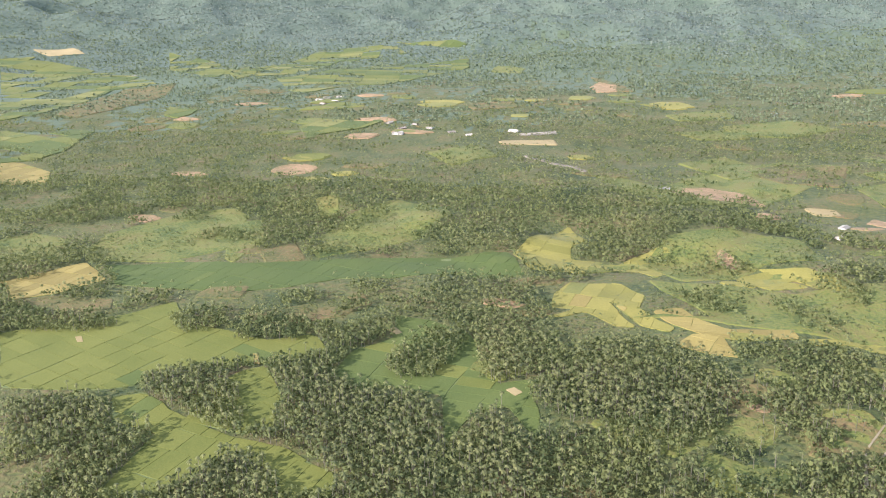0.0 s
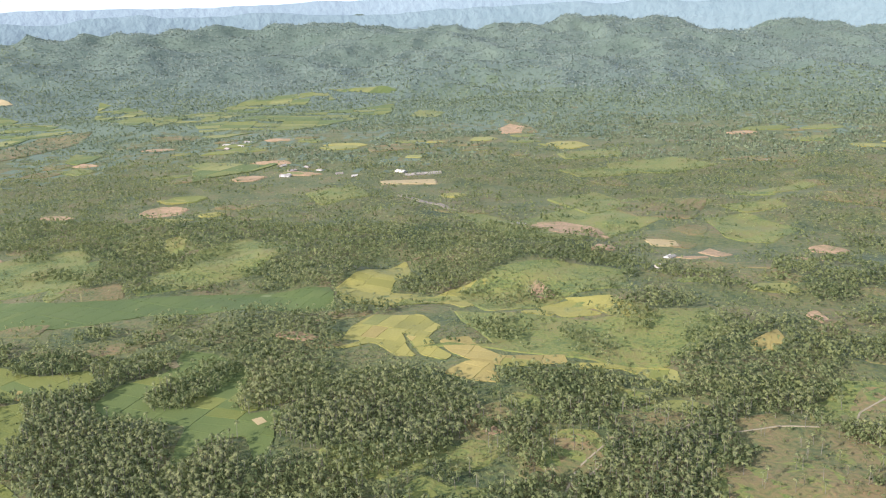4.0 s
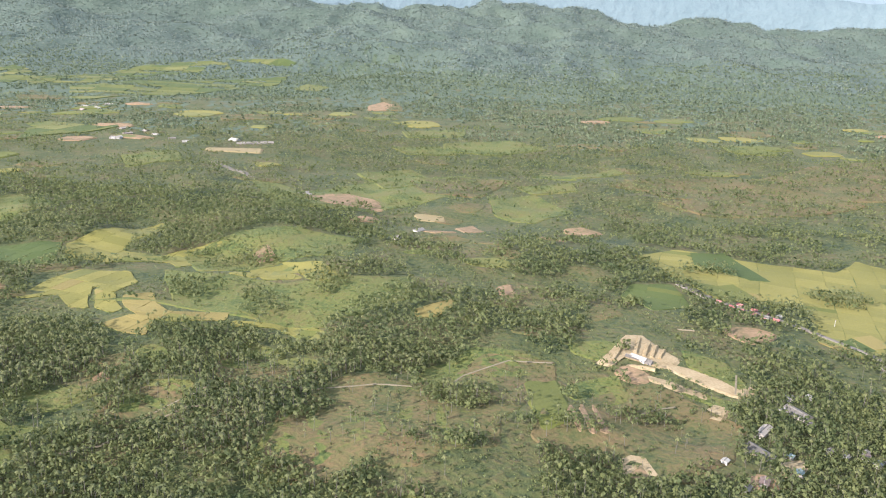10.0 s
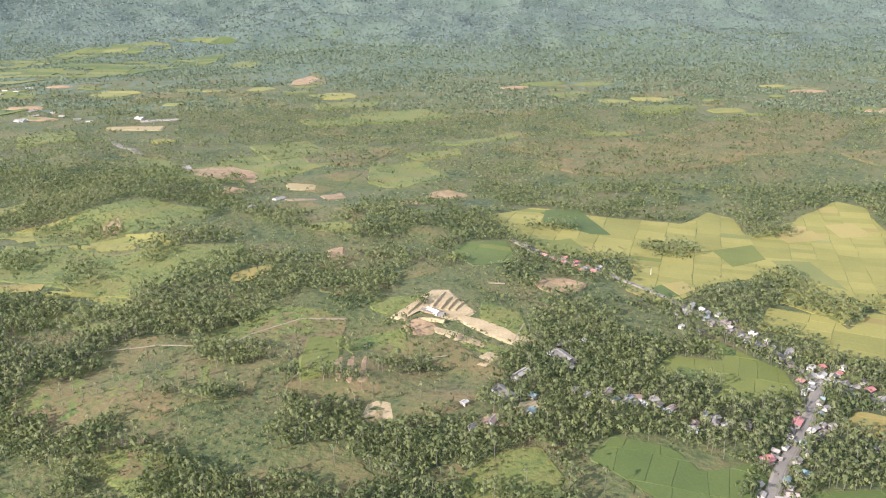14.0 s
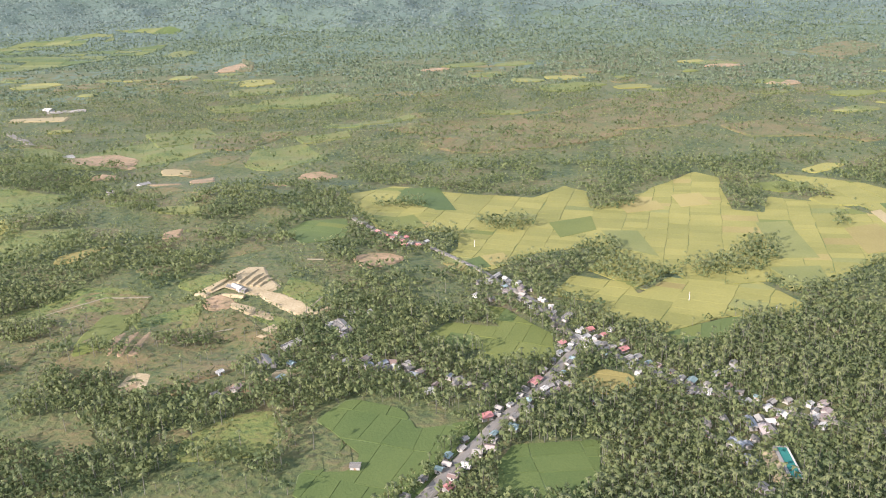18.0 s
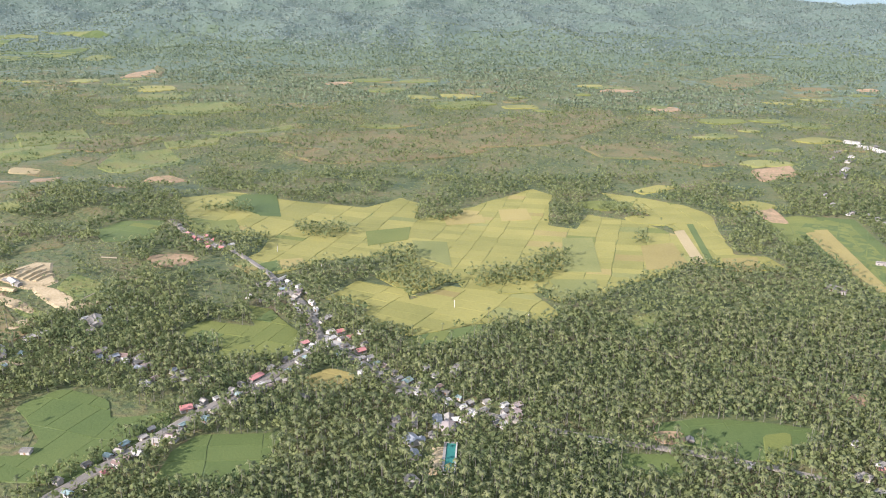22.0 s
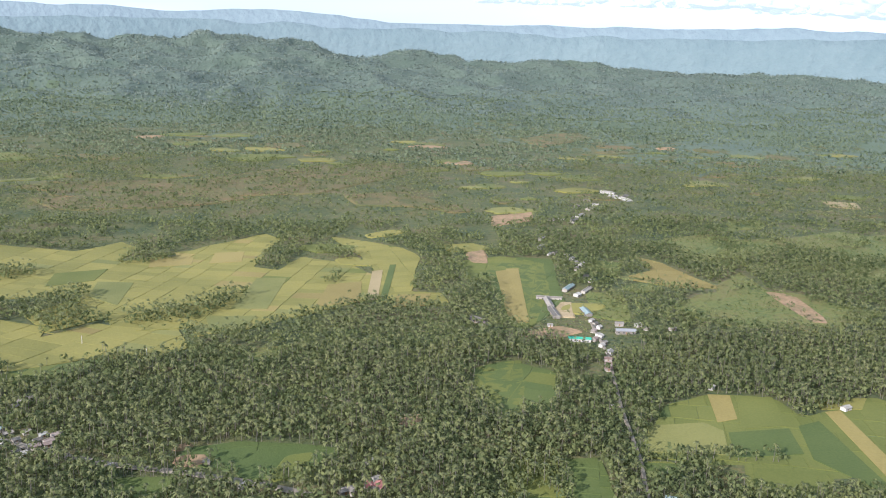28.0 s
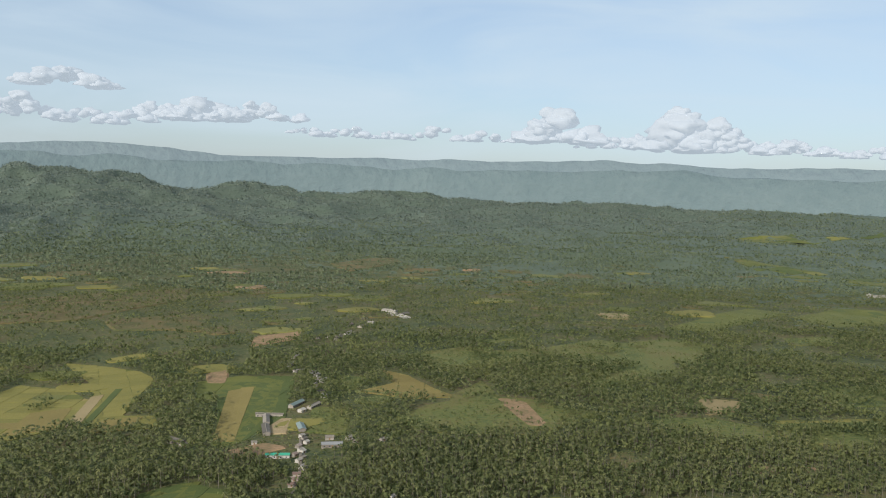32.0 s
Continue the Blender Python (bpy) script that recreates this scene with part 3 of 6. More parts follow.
paddy("lime", [(1928, 1138), (2091, 1240), (2154, 1196), (2044, 1071), (1931, 1039)])
paddy("yellow", [(1506, 578), (1553, 585), (1617, 584), (1558, 517), (1509, 510), (1484, 539)])
meadow("brown", [(-1067, 1496), (-1131, 1670), (-1168, 1917), (-1074, 2000), (-1020, 1866), (-994, 1623), (-1014, 1490)])
meadow("straw", [(-1802, 2467), (-1708, 2538), (-1648, 2504), (-1726, 2441)])
meadow("grass", [(-300, 2403), (-212, 2313), (-217, 2217), (-300, 2280)])
meadow("soil", [(-31, 1972), (-13, 2050), (26, 1982), (25, 1878), (-11, 1862)])
meadow("grass", [(-1044, 2240), (-1029, 2362), (-925, 2196), (-943, 2086)])
meadow("brown", [(-277, 1672), (-189, 1702), (-160, 1637), (-242, 1594)])
meadow("grass", [(201, 1485), (321, 1539), (379, 1474), (297, 1410), (212, 1422)])
meadow("grass", [(114, 1576), (221, 1651), (230, 1561), (130, 1525)])
meadow("brown", [(828, 1392), (1009, 1506), (1002, 1341), (878, 1270)])
meadow("brown", [(509, 1234), (619, 1284), (724, 1265), (793, 1238), (748, 1159), (657, 1130), (544, 1149)])
meadow("brown", [(921, 1165), (1004, 1197), (1053, 1085), (944, 1096)])
meadow("soil", [(1111, 1024), (1164, 1047), (1158, 1004), (1107, 967)])
meadow("brown", [(489, 1232), (633, 1226), (728, 1324), (823, 1427), (996, 1504), (1012, 1362), (880, 1176), (744, 1155), (617, 1122), (534, 1131)])
meadow("brown", [(944, 1153), (1008, 1175), (1073, 1093), (1049, 1068), (976, 1107)])
meadow("grass", [(1212, 644), (1246, 674), (1296, 693), (1336, 676), (1355, 645), (1386, 623), (1344, 604), (1309, 573), (1278, 585), (1237, 593), (1216, 620)])
meadow("grass", [(1305, 857), (1352, 890), (1429, 899), (1520, 948), (1547, 909), (1548, 817), (1518, 751), (1429, 717), (1400, 702), (1452, 795), (1439, 855), (1385, 831), (1341, 808)])
meadow("grass", [(1528, 917), (1615, 953), (1654, 913), (1558, 788), (1548, 817)])
meadow("grass", [(1411, 604), (1460, 602), (1496, 564), (1484, 526), (1404, 545)])
meadow("straw", [(1489, 659), (1520, 647), (1495, 616), (1465, 610)])
meadow("grass", [(1630, 684), (1719, 701), (1649, 621), (1601, 625)])
meadow("straw", [(1619, 1170), (1660, 1159), (1639, 1114), (1608, 1124)])
meadow("grass", [(1784, 951), (1856, 956), (1812, 900), (1756, 901)])
meadow("brown", [(1537, 691), (1573, 657), (1553, 644), (1530, 670)])
meadow("grass", [(1397, 995), (1451, 1000), (1427, 953), (1390, 949)])
meadow("soil", [(1308, 682), (1324, 676), (1319, 596), (1306, 598)])
paddy("yellow", [(-78, 749), (-66, 789), (-31, 860), (-11, 802), (-26, 777), (-23, 753), (19, 741), (52, 779), (62, 784), (74, 737), (51, 705), (35, 726), (-12, 708), (-57, 713)])
paddy("yellow", [(-36, 602), (-34, 649), (-21, 679), (18, 682), (40, 653), (33, 625), (10, 636), (17, 614), (32, 590), (14, 590), (-8, 612), (-23, 604)])
paddy("yellow", [(14, 629), (28, 639), (43, 609), (59, 589), (53, 582), (34, 593)])
paddy("gold", [(44, 621), (64, 630), (81, 604), (94, 590), (140, 594), (144, 579), (107, 571), (80, 577), (57, 594)])
paddy("gold", [(55, 561), (71, 580), (89, 577), (98, 542), (77, 549)])
paddy("yellow", [(147, 580), (171, 585), (200, 586), (217, 578), (220, 543), (207, 560), (180, 579), (149, 571)])
paddy("yellow", [(115, 714), (149, 726), (169, 725), (194, 686), (190, 670), (163, 700), (125, 690)])
paddy("gold", [(275, 626), (302, 659), (303, 633), (293, 616), (277, 612)])
paddy("yellow", [(137, 731), (179, 724), (206, 677), (176, 684)])
paddy("yellow", [(117, 707), (141, 712), (171, 685), (139, 679)])
meadow("grass", [(43, 698), (121, 685), (201, 652), (246, 666), (239, 610), (144, 596), (95, 601)])
meadow("lime", [(60, 400), (74, 407), (92, 382), (105, 369), (78, 362)])
meadow("grass", [(15, 432), (31, 460), (39, 474), (49, 446), (32, 430)])
meadow("brown", [(79, 504), (99, 515), (113, 495), (104, 475), (90, 484)])
meadow("brown", [(221, 452), (236, 466), (238, 444), (226, 435)])
meadow("grass", [(-610, 731), (-590, 758), (-532, 736), (-512, 683), (-558, 663)])
meadow("grass", [(-498, 748), (-449, 788), (-404, 860), (-381, 838), (-355, 722), (-384, 698), (-448, 677)])
meadow("grass", [(-278, 766), (-269, 853), (-234, 921), (-190, 900), (-161, 886), (-177, 780), (-223, 737)])
meadow("brown", [(227, 388), (228, 443), (243, 490), (276, 512), (318, 496), (347, 473), (348, 435), (323, 420), (293, 442), (280, 393), (256, 379)])
meadow("brown", [(383, 494), (418, 502), (452, 535), (474, 511), (461, 465), (464, 446), (456, 414), (435, 417), (413, 418), (392, 441)])
meadow("brown", [(312, 518), (333, 559), (381, 558), (381, 506), (349, 487), (323, 505)])
meadow("brown", [(404, 363), (418, 376), (431, 364), (421, 355), (406, 352)])
meadow("grass", [(292, 365), (310, 378), (342, 367), (361, 339), (331, 336), (305, 353)])
meadow("straw", [(225, 967), (258, 969), (260, 950), (233, 946)])
meadow("soil", [(279, 913), (292, 948), (310, 897), (292, 881)])
meadow("soil", [(102, 986), (99, 1047), (173, 1019), (185, 975), (124, 953)])
meadow("soil", [(104, 753), (112, 776), (132, 741), (118, 731)])
meadow("soil", [(334, 702), (344, 714), (350, 690), (339, 683)])
meadow("brown", [(399, 651), (420, 678), (435, 659), (405, 635)])
meadow("brown", [(543, 1205), (611, 1260), (722, 1298), (782, 1276), (733, 1159), (653, 1117), (547, 1140)])
meadow("brown", [(840, 1414), (979, 1468), (1012, 1395), (963, 1323), (851, 1326)])
meadow("grass", [(406, 1265), (481, 1322), (494, 1294), (432, 1241), (399, 1235)])
meadow("grass", [(341, 1162), (410, 1181), (419, 1141), (361, 1114)])
meadow("grass", [(163, 705), (196, 716), (215, 675), (178, 681)])
meadow("grass", [(134, 608), (161, 650), (194, 630), (207, 586), (168, 585)])
meadow("soil", [(1111, 1019), (1150, 1044), (1152, 995), (1105, 970)])
meadow("brown", [(531, 1210), (622, 1261), (711, 1226), (659, 1114), (578, 1140)])
meadow("brown", [(836, 1333), (887, 1457), (1006, 1477), (988, 1336), (878, 1275)])
meadow("brown", [(964, 1131), (1005, 1151), (1076, 1092), (988, 1091)])
meadow("grass", [(1151, 688), (1182, 683), (1168, 606), (1141, 618)])
meadow("soil", [(1063, 844), (1080, 853), (1078, 798), (1063, 801)])
meadow("soil", [(1312, 680), (1328, 667), (1322, 600), (1308, 608)])
meadow("grass", [(1483, 650), (1520, 647), (1497, 619), (1466, 611)])
meadow("grass", [(1511, 578), (1610, 576), (1550, 508), (1493, 538)])
meadow("sand", [(411, 563), (423, 588), (435, 614), (446, 616), (454, 597), (467, 580), (461, 570), (453, 565), (443, 569), (429, 573), (420, 559)])
meadow("sand", [(455, 572), (472, 568), (490, 556), (500, 542), (513, 551), (513, 543), (497, 532), (478, 547), (460, 563)])
meadow("sand", [(441, 550), (456, 546), (477, 532), (477, 525), (459, 534), (443, 545)])
meadow("sand", [(474, 510), (480, 519), (487, 519), (481, 505)])
meadow("lime", [(361, 522), (381, 536), (386, 501), (390, 469), (381, 464), (376, 455), (373, 456)])
meadow("soil", [(389, 485), (390, 495), (395, 460), (393, 459)])
meadow("soil", [(395, 492), (396, 499), (403, 459), (400, 459)])
meadow("soil", [(402, 497), (404, 502), (411, 462), (407, 460)])
meadow("brown", [(419, 455), (427, 469), (455, 475), (462, 459), (443, 453)])
meadow("sand", [(415, 421), (416, 439), (427, 446), (433, 421), (421, 424)])
meadow("soil", [(480, 418), (483, 430), (492, 429), (492, 419)])
meadow("sand", [(499, 432), (509, 450), (517, 451), (507, 436)])
meadow("grass", [(128, 443), (132, 479), (160, 478), (168, 458), (150, 434), (137, 424)])
meadow("grass", [(152, 534), (176, 553), (202, 535), (197, 512), (169, 503)])
meadow("brown", [(-16, 367), (-7, 383), (15, 373), (21, 354), (-3, 349)])
meadow("brown", [(235, 478), (265, 489), (269, 441), (265, 398), (241, 395), (229, 434)])
meadow("grass", [(73, 446), (89, 467), (109, 460), (99, 438), (83, 429)])
meadow("grass", [(298, 538), (329, 559), (366, 556), (350, 501), (315, 487), (289, 498)])
meadow("grass", [(222, 402), (225, 430), (228, 463), (250, 475), (280, 458), (288, 433), (264, 414), (254, 385), (238, 376)])
meadow("brown", [(233, 473), (244, 503), (269, 518), (297, 503), (321, 478), (332, 438), (320, 418), (291, 433), (268, 468)])
meadow("brown", [(298, 359), (303, 372), (321, 377), (332, 363), (323, 353), (310, 351)])
meadow("brown", [(405, 361), (410, 375), (424, 378), (429, 363), (418, 354)])
meadow("brown", [(365, 358), (373, 367), (388, 365), (386, 351), (373, 350)])
meadow("grass", [(474, 374), (490, 396), (512, 404), (523, 375), (517, 359), (478, 354)])
meadow("grass", [(307, 540), (323, 568), (356, 568), (374, 560), (364, 533), (334, 518)])
meadow("soil", [(988, 441), (998, 443), (993, 431), (984, 428)])
meadow("soil", [(873, 399), (888, 398), (885, 387), (872, 390)])
meadow("lime", [(927, 396), (942, 400), (934, 373), (921, 370)])
meadow("grass", [(886, 565), (906, 569), (905, 534), (886, 524)])
meadow("soil", [(866, 411), (876, 413), (874, 407), (867, 406)])
meadow("grass", [(473, 599), (499, 585), (508, 542), (499, 538), (486, 561), (473, 572)])
meadow("sand", [(474, 500), (479, 497), (487, 511), (483, 512)])
meadow("grass", [(454, 545), (492, 524), (505, 522), (488, 511), (480, 517), (463, 530)])
meadow("grass", [(423, 451), (435, 461), (439, 442), (431, 431)])
meadow("soil", [(416, 421), (421, 438), (425, 440), (429, 424), (423, 416)])
meadow("soil", [(477, 419), (487, 433), (495, 424), (488, 416)])
meadow("sand", [(498, 435), (502, 447), (513, 453), (515, 451), (505, 444), (503, 434)])
meadow("sand", [(759, 377), (765, 378), (765, 355), (757, 353)])
meadow("concrete", [(676, 505), (679, 516), (692, 506), (699, 499), (696, 491), (684, 499), (679, 493)])
meadow("sand", [(1113, 639), (1124, 660), (1131, 659), (1125, 619), (1112, 621)])
meadow("grass", [(232, 321), (237, 339), (266, 337), (282, 326)])
meadow("grass", [(288, 456), (302, 487), (331, 475), (337, 428), (312, 425)])
meadow("brown", [(368, 447), (372, 478), (406, 516), (448, 540), (492, 490), (474, 442), (444, 419), (410, 410)])
meadow("brown", [(233, 391), (238, 435), (262, 478), (297, 515), (351, 536), (364, 486), (328, 435), (311, 405)])
meadow("grass", [(112, 623), (157, 671), (259, 707), (268, 651), (227, 606), (171, 585)])
meadow("grass", [(39, 746), (72, 815), (132, 831), (155, 753), (121, 711), (73, 701)])
meadow("grass", [(-15, 1090), (69, 1046), (152, 1164), (252, 1244), (330, 1182), (234, 1037), (154, 943), (80, 918)])
meadow("brown", [(188, 1170), (251, 1223), (322, 1183), (291, 1078), (226, 1070)])
meadow("grass", [(107, 1198), (176, 1258), (227, 1176), (166, 1101)])
meadow("grass", [(305, 1079), (361, 1114), (410, 1034), (362, 964), (318, 990)])
meadow("brown", [(14, 1988), (-32, 2132), (13, 2069), (63, 1882), (12, 1881)])
meadow("grass", [(117, 1425), (199, 1450), (234, 1400), (154, 1377)])
meadow("brown", [(522, 1101), (609, 1145), (671, 1123), (749, 1176), (792, 1143), (671, 1067), (571, 1050)])
meadow("brown", [(822, 1375), (926, 1477), (1004, 1456), (969, 1302), (885, 1274)])
meadow("brown", [(535, 1166), (580, 1252), (693, 1246), (668, 1162), (593, 1124)])
meadow("brown", [(1304, 2029), (1479, 2203), (1482, 2051), (1332, 1875)])
meadow("grass", [(1287, 896), (1355, 923), (1371, 876), (1308, 775), (1280, 814)])
meadow("grass", [(1184, 802), (1209, 786), (1191, 734), (1228, 714), (1188, 745)])
meadow("grass", [(-253, 1213), (-193, 1264), (-148, 1185), (-204, 1129)])
meadow("soil", [(79, 1017), (129, 1054), (171, 1021), (127, 974), (90, 984)])
meadow("straw", [(-158, 1305), (-76, 1328), (-69, 1293), (-151, 1279)])
meadow("grass", [(24, 608), (87, 615), (122, 630), (183, 648), (213, 628), (201, 586), (146, 590), (101, 601), (54, 617)])
meadow("grass", [(74, 781), (132, 827), (192, 816), (197, 746), (129, 738), (88, 710)])
meadow("brown", [(-449, 561), (-399, 578), (-376, 557), (-416, 542)])
meadow("brown", [(-318, 717), (-294, 746), (-268, 705), (-300, 686)])
meadow("grass", [(128, 630), (225, 662), (213, 583), (179, 585), (135, 608)])
meadow("brown", [(158, 542), (198, 529), (220, 508), (208, 486), (188, 477), (165, 496)])
meadow("brown", [(124, 471), (158, 468), (157, 443), (140, 423), (120, 428)])
meadow("grass", [(0, 445), (32, 459), (50, 426), (36, 412), (9, 427)])
meadow("soil", [(95, 490), (108, 480), (104, 473), (94, 475)])
meadow("grass", [(58, 403), (64, 419), (84, 410), (109, 370), (77, 364)])
meadow("grass", [(7, 443), (38, 460), (43, 435), (24, 425)])
meadow("brown", [(79, 494), (101, 498), (113, 468), (93, 465)])
meadow("brown", [(120, 469), (154, 474), (166, 448), (147, 420)])
meadow("grass", [(1271, 701), (1314, 749), (1311, 695), (1311, 657), (1319, 607), (1275, 590), (1253, 616)])
meadow("soil", [(1427, 490), (1444, 482), (1429, 468), (1420, 479)])
meadow("soil", [(1457, 482), (1471, 478), (1460, 469)])
meadow("brown", [(404, 367), (419, 377), (434, 366), (419, 348)])
meadow("brown", [(456, 374), (470, 384), (477, 374), (463, 361)])
meadow("brown", [(390, 366), (406, 380), (426, 371), (414, 355)])


def small_fields():
    """Garden plots, fallows and clearings strewn over the rolling land between the woods."""
    rng = random.Random(21)
    taken = [([p for p in poly], sum(x for x, _ in poly) / len(poly), sum(y for _, y in poly) / len(poly)) for poly, _ in OPEN]
    made = 0
    for _ in range(2000):
        y = rng.uniform(480, 1900)
        x = rng.uniform(-60 - 0.55 * y, 1000 + 0.75 * y)
        if made >= 190 or fbm(x, y, 150, 0, 5) > 0.47 + 0.05 * (y > 1000) or any(inside(p, [x], [y])[0] for p, _, _ in taken):
            continue
        made += 1
        size = rng.uniform(9, 24) * (0.6 + y / 1100)
        turn, flat, n = rng.uniform(-0.5, 0.5), rng.uniform(0.45, 0.9), rng.randint(5, 9)
        pts = []
        for k in range(n):
            a, r = 6.283 * (k + rng.uniform(-0.25, 0.25)) / n, size * rng.uniform(0.65, 1.15)
            u, v = r * math.cos(a), r * flat * math.sin(a)
            pts.append((x + u * math.cos(turn) - v * math.sin(turn), y + u * math.sin(turn) + v * math.cos(turn)))
        meadow(rng.choice(("grass", "grass", "brown", "brown", "brown", "olive", "lime", "yellow", "brown", "soil")), pts)


small_fields()
plot_patch("dark", [(521, 837), (525, 883), (556, 883), (580, 811), (560, 802)])
plot_patch("gold", [(1093, 774), (1105, 774), (1088, 608), (1078, 608)])
plot_patch("olive", [(1123, 421), (1156, 424), (1163, 413), (1155, 385), (1114, 390)])
plot_patch("gold", [(1173, 463), (1186, 461), (1177, 428), (1164, 424)])
plot_patch("lime", [(1189, 457), (1211, 458), (1202, 418), (1174, 415)])
plot_patch("green", [(1165, 411), (1201, 415), (1195, 385), (1157, 382)])
plot_patch("green", [(1208, 418), (1223, 424), (1221, 355), (1215, 345), (1197, 379)])
plot_patch("gold", [(1233, 436), (1243, 438), (1238, 383), (1225, 361)])
plot_patch("yellow", [(1235, 454), (1269, 455), (1257, 439), (1233, 440)])
plot_patch("brown", [(1141, 374), (1158, 374), (1147, 343), (1131, 344)])
plot_patch("brown", [(1197, 359), (1210, 359), (1202, 342), (1190, 342)])
plot_patch("lime", [(1161, 371), (1196, 366), (1187, 342), (1151, 343)])
plot_patch("lime", [(1042, 387), (1065, 390), (1061, 347), (1034, 348)])
plot_patch("gold", [(801, 861), (830, 866), (834, 824), (803, 818)])
plot_patch("olive", [(858, 761), (886, 762), (881, 662), (851, 664)])
plot_patch("gold", [(926, 735), (956, 743), (956, 677), (919, 667)])
plot_patch("straw", [(965, 779), (975, 783), (971, 683), (961, 681)])
plot_patch("green", [(982, 802), (988, 802), (978, 679), (972, 678)])
plot_patch("gold", [(987, 695), (1017, 697), (1010, 661), (982, 661)])
plot_patch("olive", [(719, 746), (751, 745), (758, 673), (727, 698)])
plot_patch("gold", [(613, 667), (631, 678), (639, 655), (622, 644)])
plot_patch("green", [(598, 650), (612, 666), (622, 642), (608, 631)])
plot_patch("olive", [(836, 643), (875, 644), (869, 597), (844, 612)])
plot_patch("gold", [(1082, 765), (1094, 770), (1087, 631), (1073, 612)])
plot_patch("lime", [(673, 769), (714, 791), (715, 749), (681, 724)])
plot_patch("gold", [(743, 834), (783, 842), (787, 813), (749, 801)])
plot_patch("dark", [(519, 872), (560, 887), (585, 801), (565, 797)])
plot_patch("lime", [(506, 754), (546, 779), (560, 744), (528, 725)])
plot_patch("gold", [(-235, 502), (-231, 502), (-224, 488), (-228, 488)])
plot_patch("straw", [(-153, 558), (-147, 563), (-140, 554), (-143, 550)])
plot_patch("straw", [(-54, 476), (-49, 480), (-43, 474), (-47, 469)])
plot_patch("straw", [(-379, 511), (-375, 513), (-368, 504), (-372, 503)])
grove("palm", [(-293, 450), (-278, 464), (-242, 474), (-220, 445), (-205, 416), (-199, 398), (-218, 404), (-234, 412), (-261, 425), (-281, 437)])
grove("palm", [(-362, 407), (-348, 420), (-317, 428), (-295, 420), (-283, 401), (-296, 377), (-302, 356), (-317, 348)])
grove("mixed", [(-292, 341), (-287, 369), (-260, 382), (-250, 369), (-252, 347), (-246, 327), (-278, 322)])
grove("palm", [(-214, 331), (-207, 348), (-197, 374), (-176, 372), (-159, 356), (-153, 341)])
grove("palm", [(-207, 471), (-203, 488), (-167, 473), (-147, 453), (-126, 460), (-99, 457), (-88, 437), (-80, 401), (-73, 354), (-126, 345), (-134, 370), (-155, 384), (-172, 396), (-189, 422), (-188, 443)])
grove("palm", [(-75, 401), (-70, 437), (-56, 447), (-48, 436), (-31, 402), (-22, 361), (-67, 355)])
grove("palm", [(-39, 472), (-32, 497), (-15, 520), (-1, 558), (19, 570), (57, 552), (84, 526), (90, 493), (75, 455), (50, 450), (27, 442), (4, 442), (-15, 443), (-33, 458)])
grove("mixed", [(-28, 417), (-15, 430), (5, 426), (17, 418), (30, 429), (38, 410), (41, 369), (-21, 361)])
grove("mixed", [(-188, 527), (-181, 559), (-163, 592), (-144, 577), (-149, 554), (-164, 531), (-173, 506), (-181, 510)])
grove("mixed", [(-139, 498), (-132, 537), (-109, 567), (-91, 559), (-89, 535), (-98, 505), (-103, 483), (-127, 483)])
grove("palm", [(-153, 587), (-146, 638), (-125, 683), (-89, 677), (-54, 665), (-37, 615), (-25, 555), (-26, 537), (-43, 496), (-60, 481), (-73, 491), (-81, 536), (-91, 564), (-125, 580)])
grove("mixed", [(-210, 640), (-188, 659), (-166, 623), (-191, 625)])
grove("mixed", [(-322, 547), (-314, 571), (-287, 574), (-271, 538), (-300, 524)])
grove("mixed", [(-259, 520), (-256, 556), (-224, 568), (-203, 545), (-210, 528)])
grove("mixed", [(-256, 604), (-234, 622), (-218, 605), (-243, 582)])
grove("mixed", [(-389, 588), (-357, 604), (-337, 587), (-361, 566)])
grove("mixed", [(-458, 533), (-442, 552), (-419, 549), (-371, 542), (-356, 533), (-375, 519), (-443, 513)])
grove("mixed", [(-532, 630), (-510, 648), (-487, 635), (-499, 616), (-516, 610)])
grove("mixed", [(557, 264), (593, 333), (611, 371), (625, 401), (619, 404), (605, 374), (587, 336), (551, 267)])
grove("mixed", [(567, 260), (603, 329), (621, 367), (635, 397), (642, 393), (628, 363), (610, 325), (574, 256)])
grove("palm", [(602, 772), (649, 781), (661, 754), (635, 734), (609, 749)])
grove("palm", [(695, 703), (725, 712), (734, 655), (758, 632), (729, 591), (718, 615), (694, 654)])
grove("palm", [(770, 652), (809, 672), (841, 715), (862, 705), (852, 665), (822, 629), (778, 618)])
grove("palm", [(860, 902), (894, 908), (880, 801), (847, 796)])
grove("palm", [(928, 771), (938, 768), (933, 744), (922, 733), (920, 743)])
grove("palm", [(717, 859), (763, 848), (762, 820), (718, 807)])
grove("palm", [(906, 884), (951, 844), (942, 817), (905, 856)])
grove("palm", [(501, 819), (551, 826), (555, 801), (504, 800)])
grove("palm", [(564, 730), (589, 727), (589, 687), (570, 685)])
grove("palm", [(1091, 384), (1097, 385), (1087, 316), (1082, 315)])
grove("palm", [(1064, 381), (1068, 385), (1062, 318), (1059, 318)])
grove("mixed", [(1108, 383), (1138, 384), (1181, 380), (1180, 377), (1136, 379), (1107, 378)])
grove("palm", [(1415, 770), (1458, 806), (1468, 769), (1421, 725)])
grove("palm", [(1307, 716), (1427, 826), (1435, 783), (1402, 681), (1343, 665)])
grove("mixed", [(1343, 761), (1424, 850), (1452, 824), (1442, 744), (1379, 705)])
woods("mixed", [(46, 400), (62, 419), (80, 442), (107, 441), (121, 425), (124, 400), (120, 384), (44, 370)])
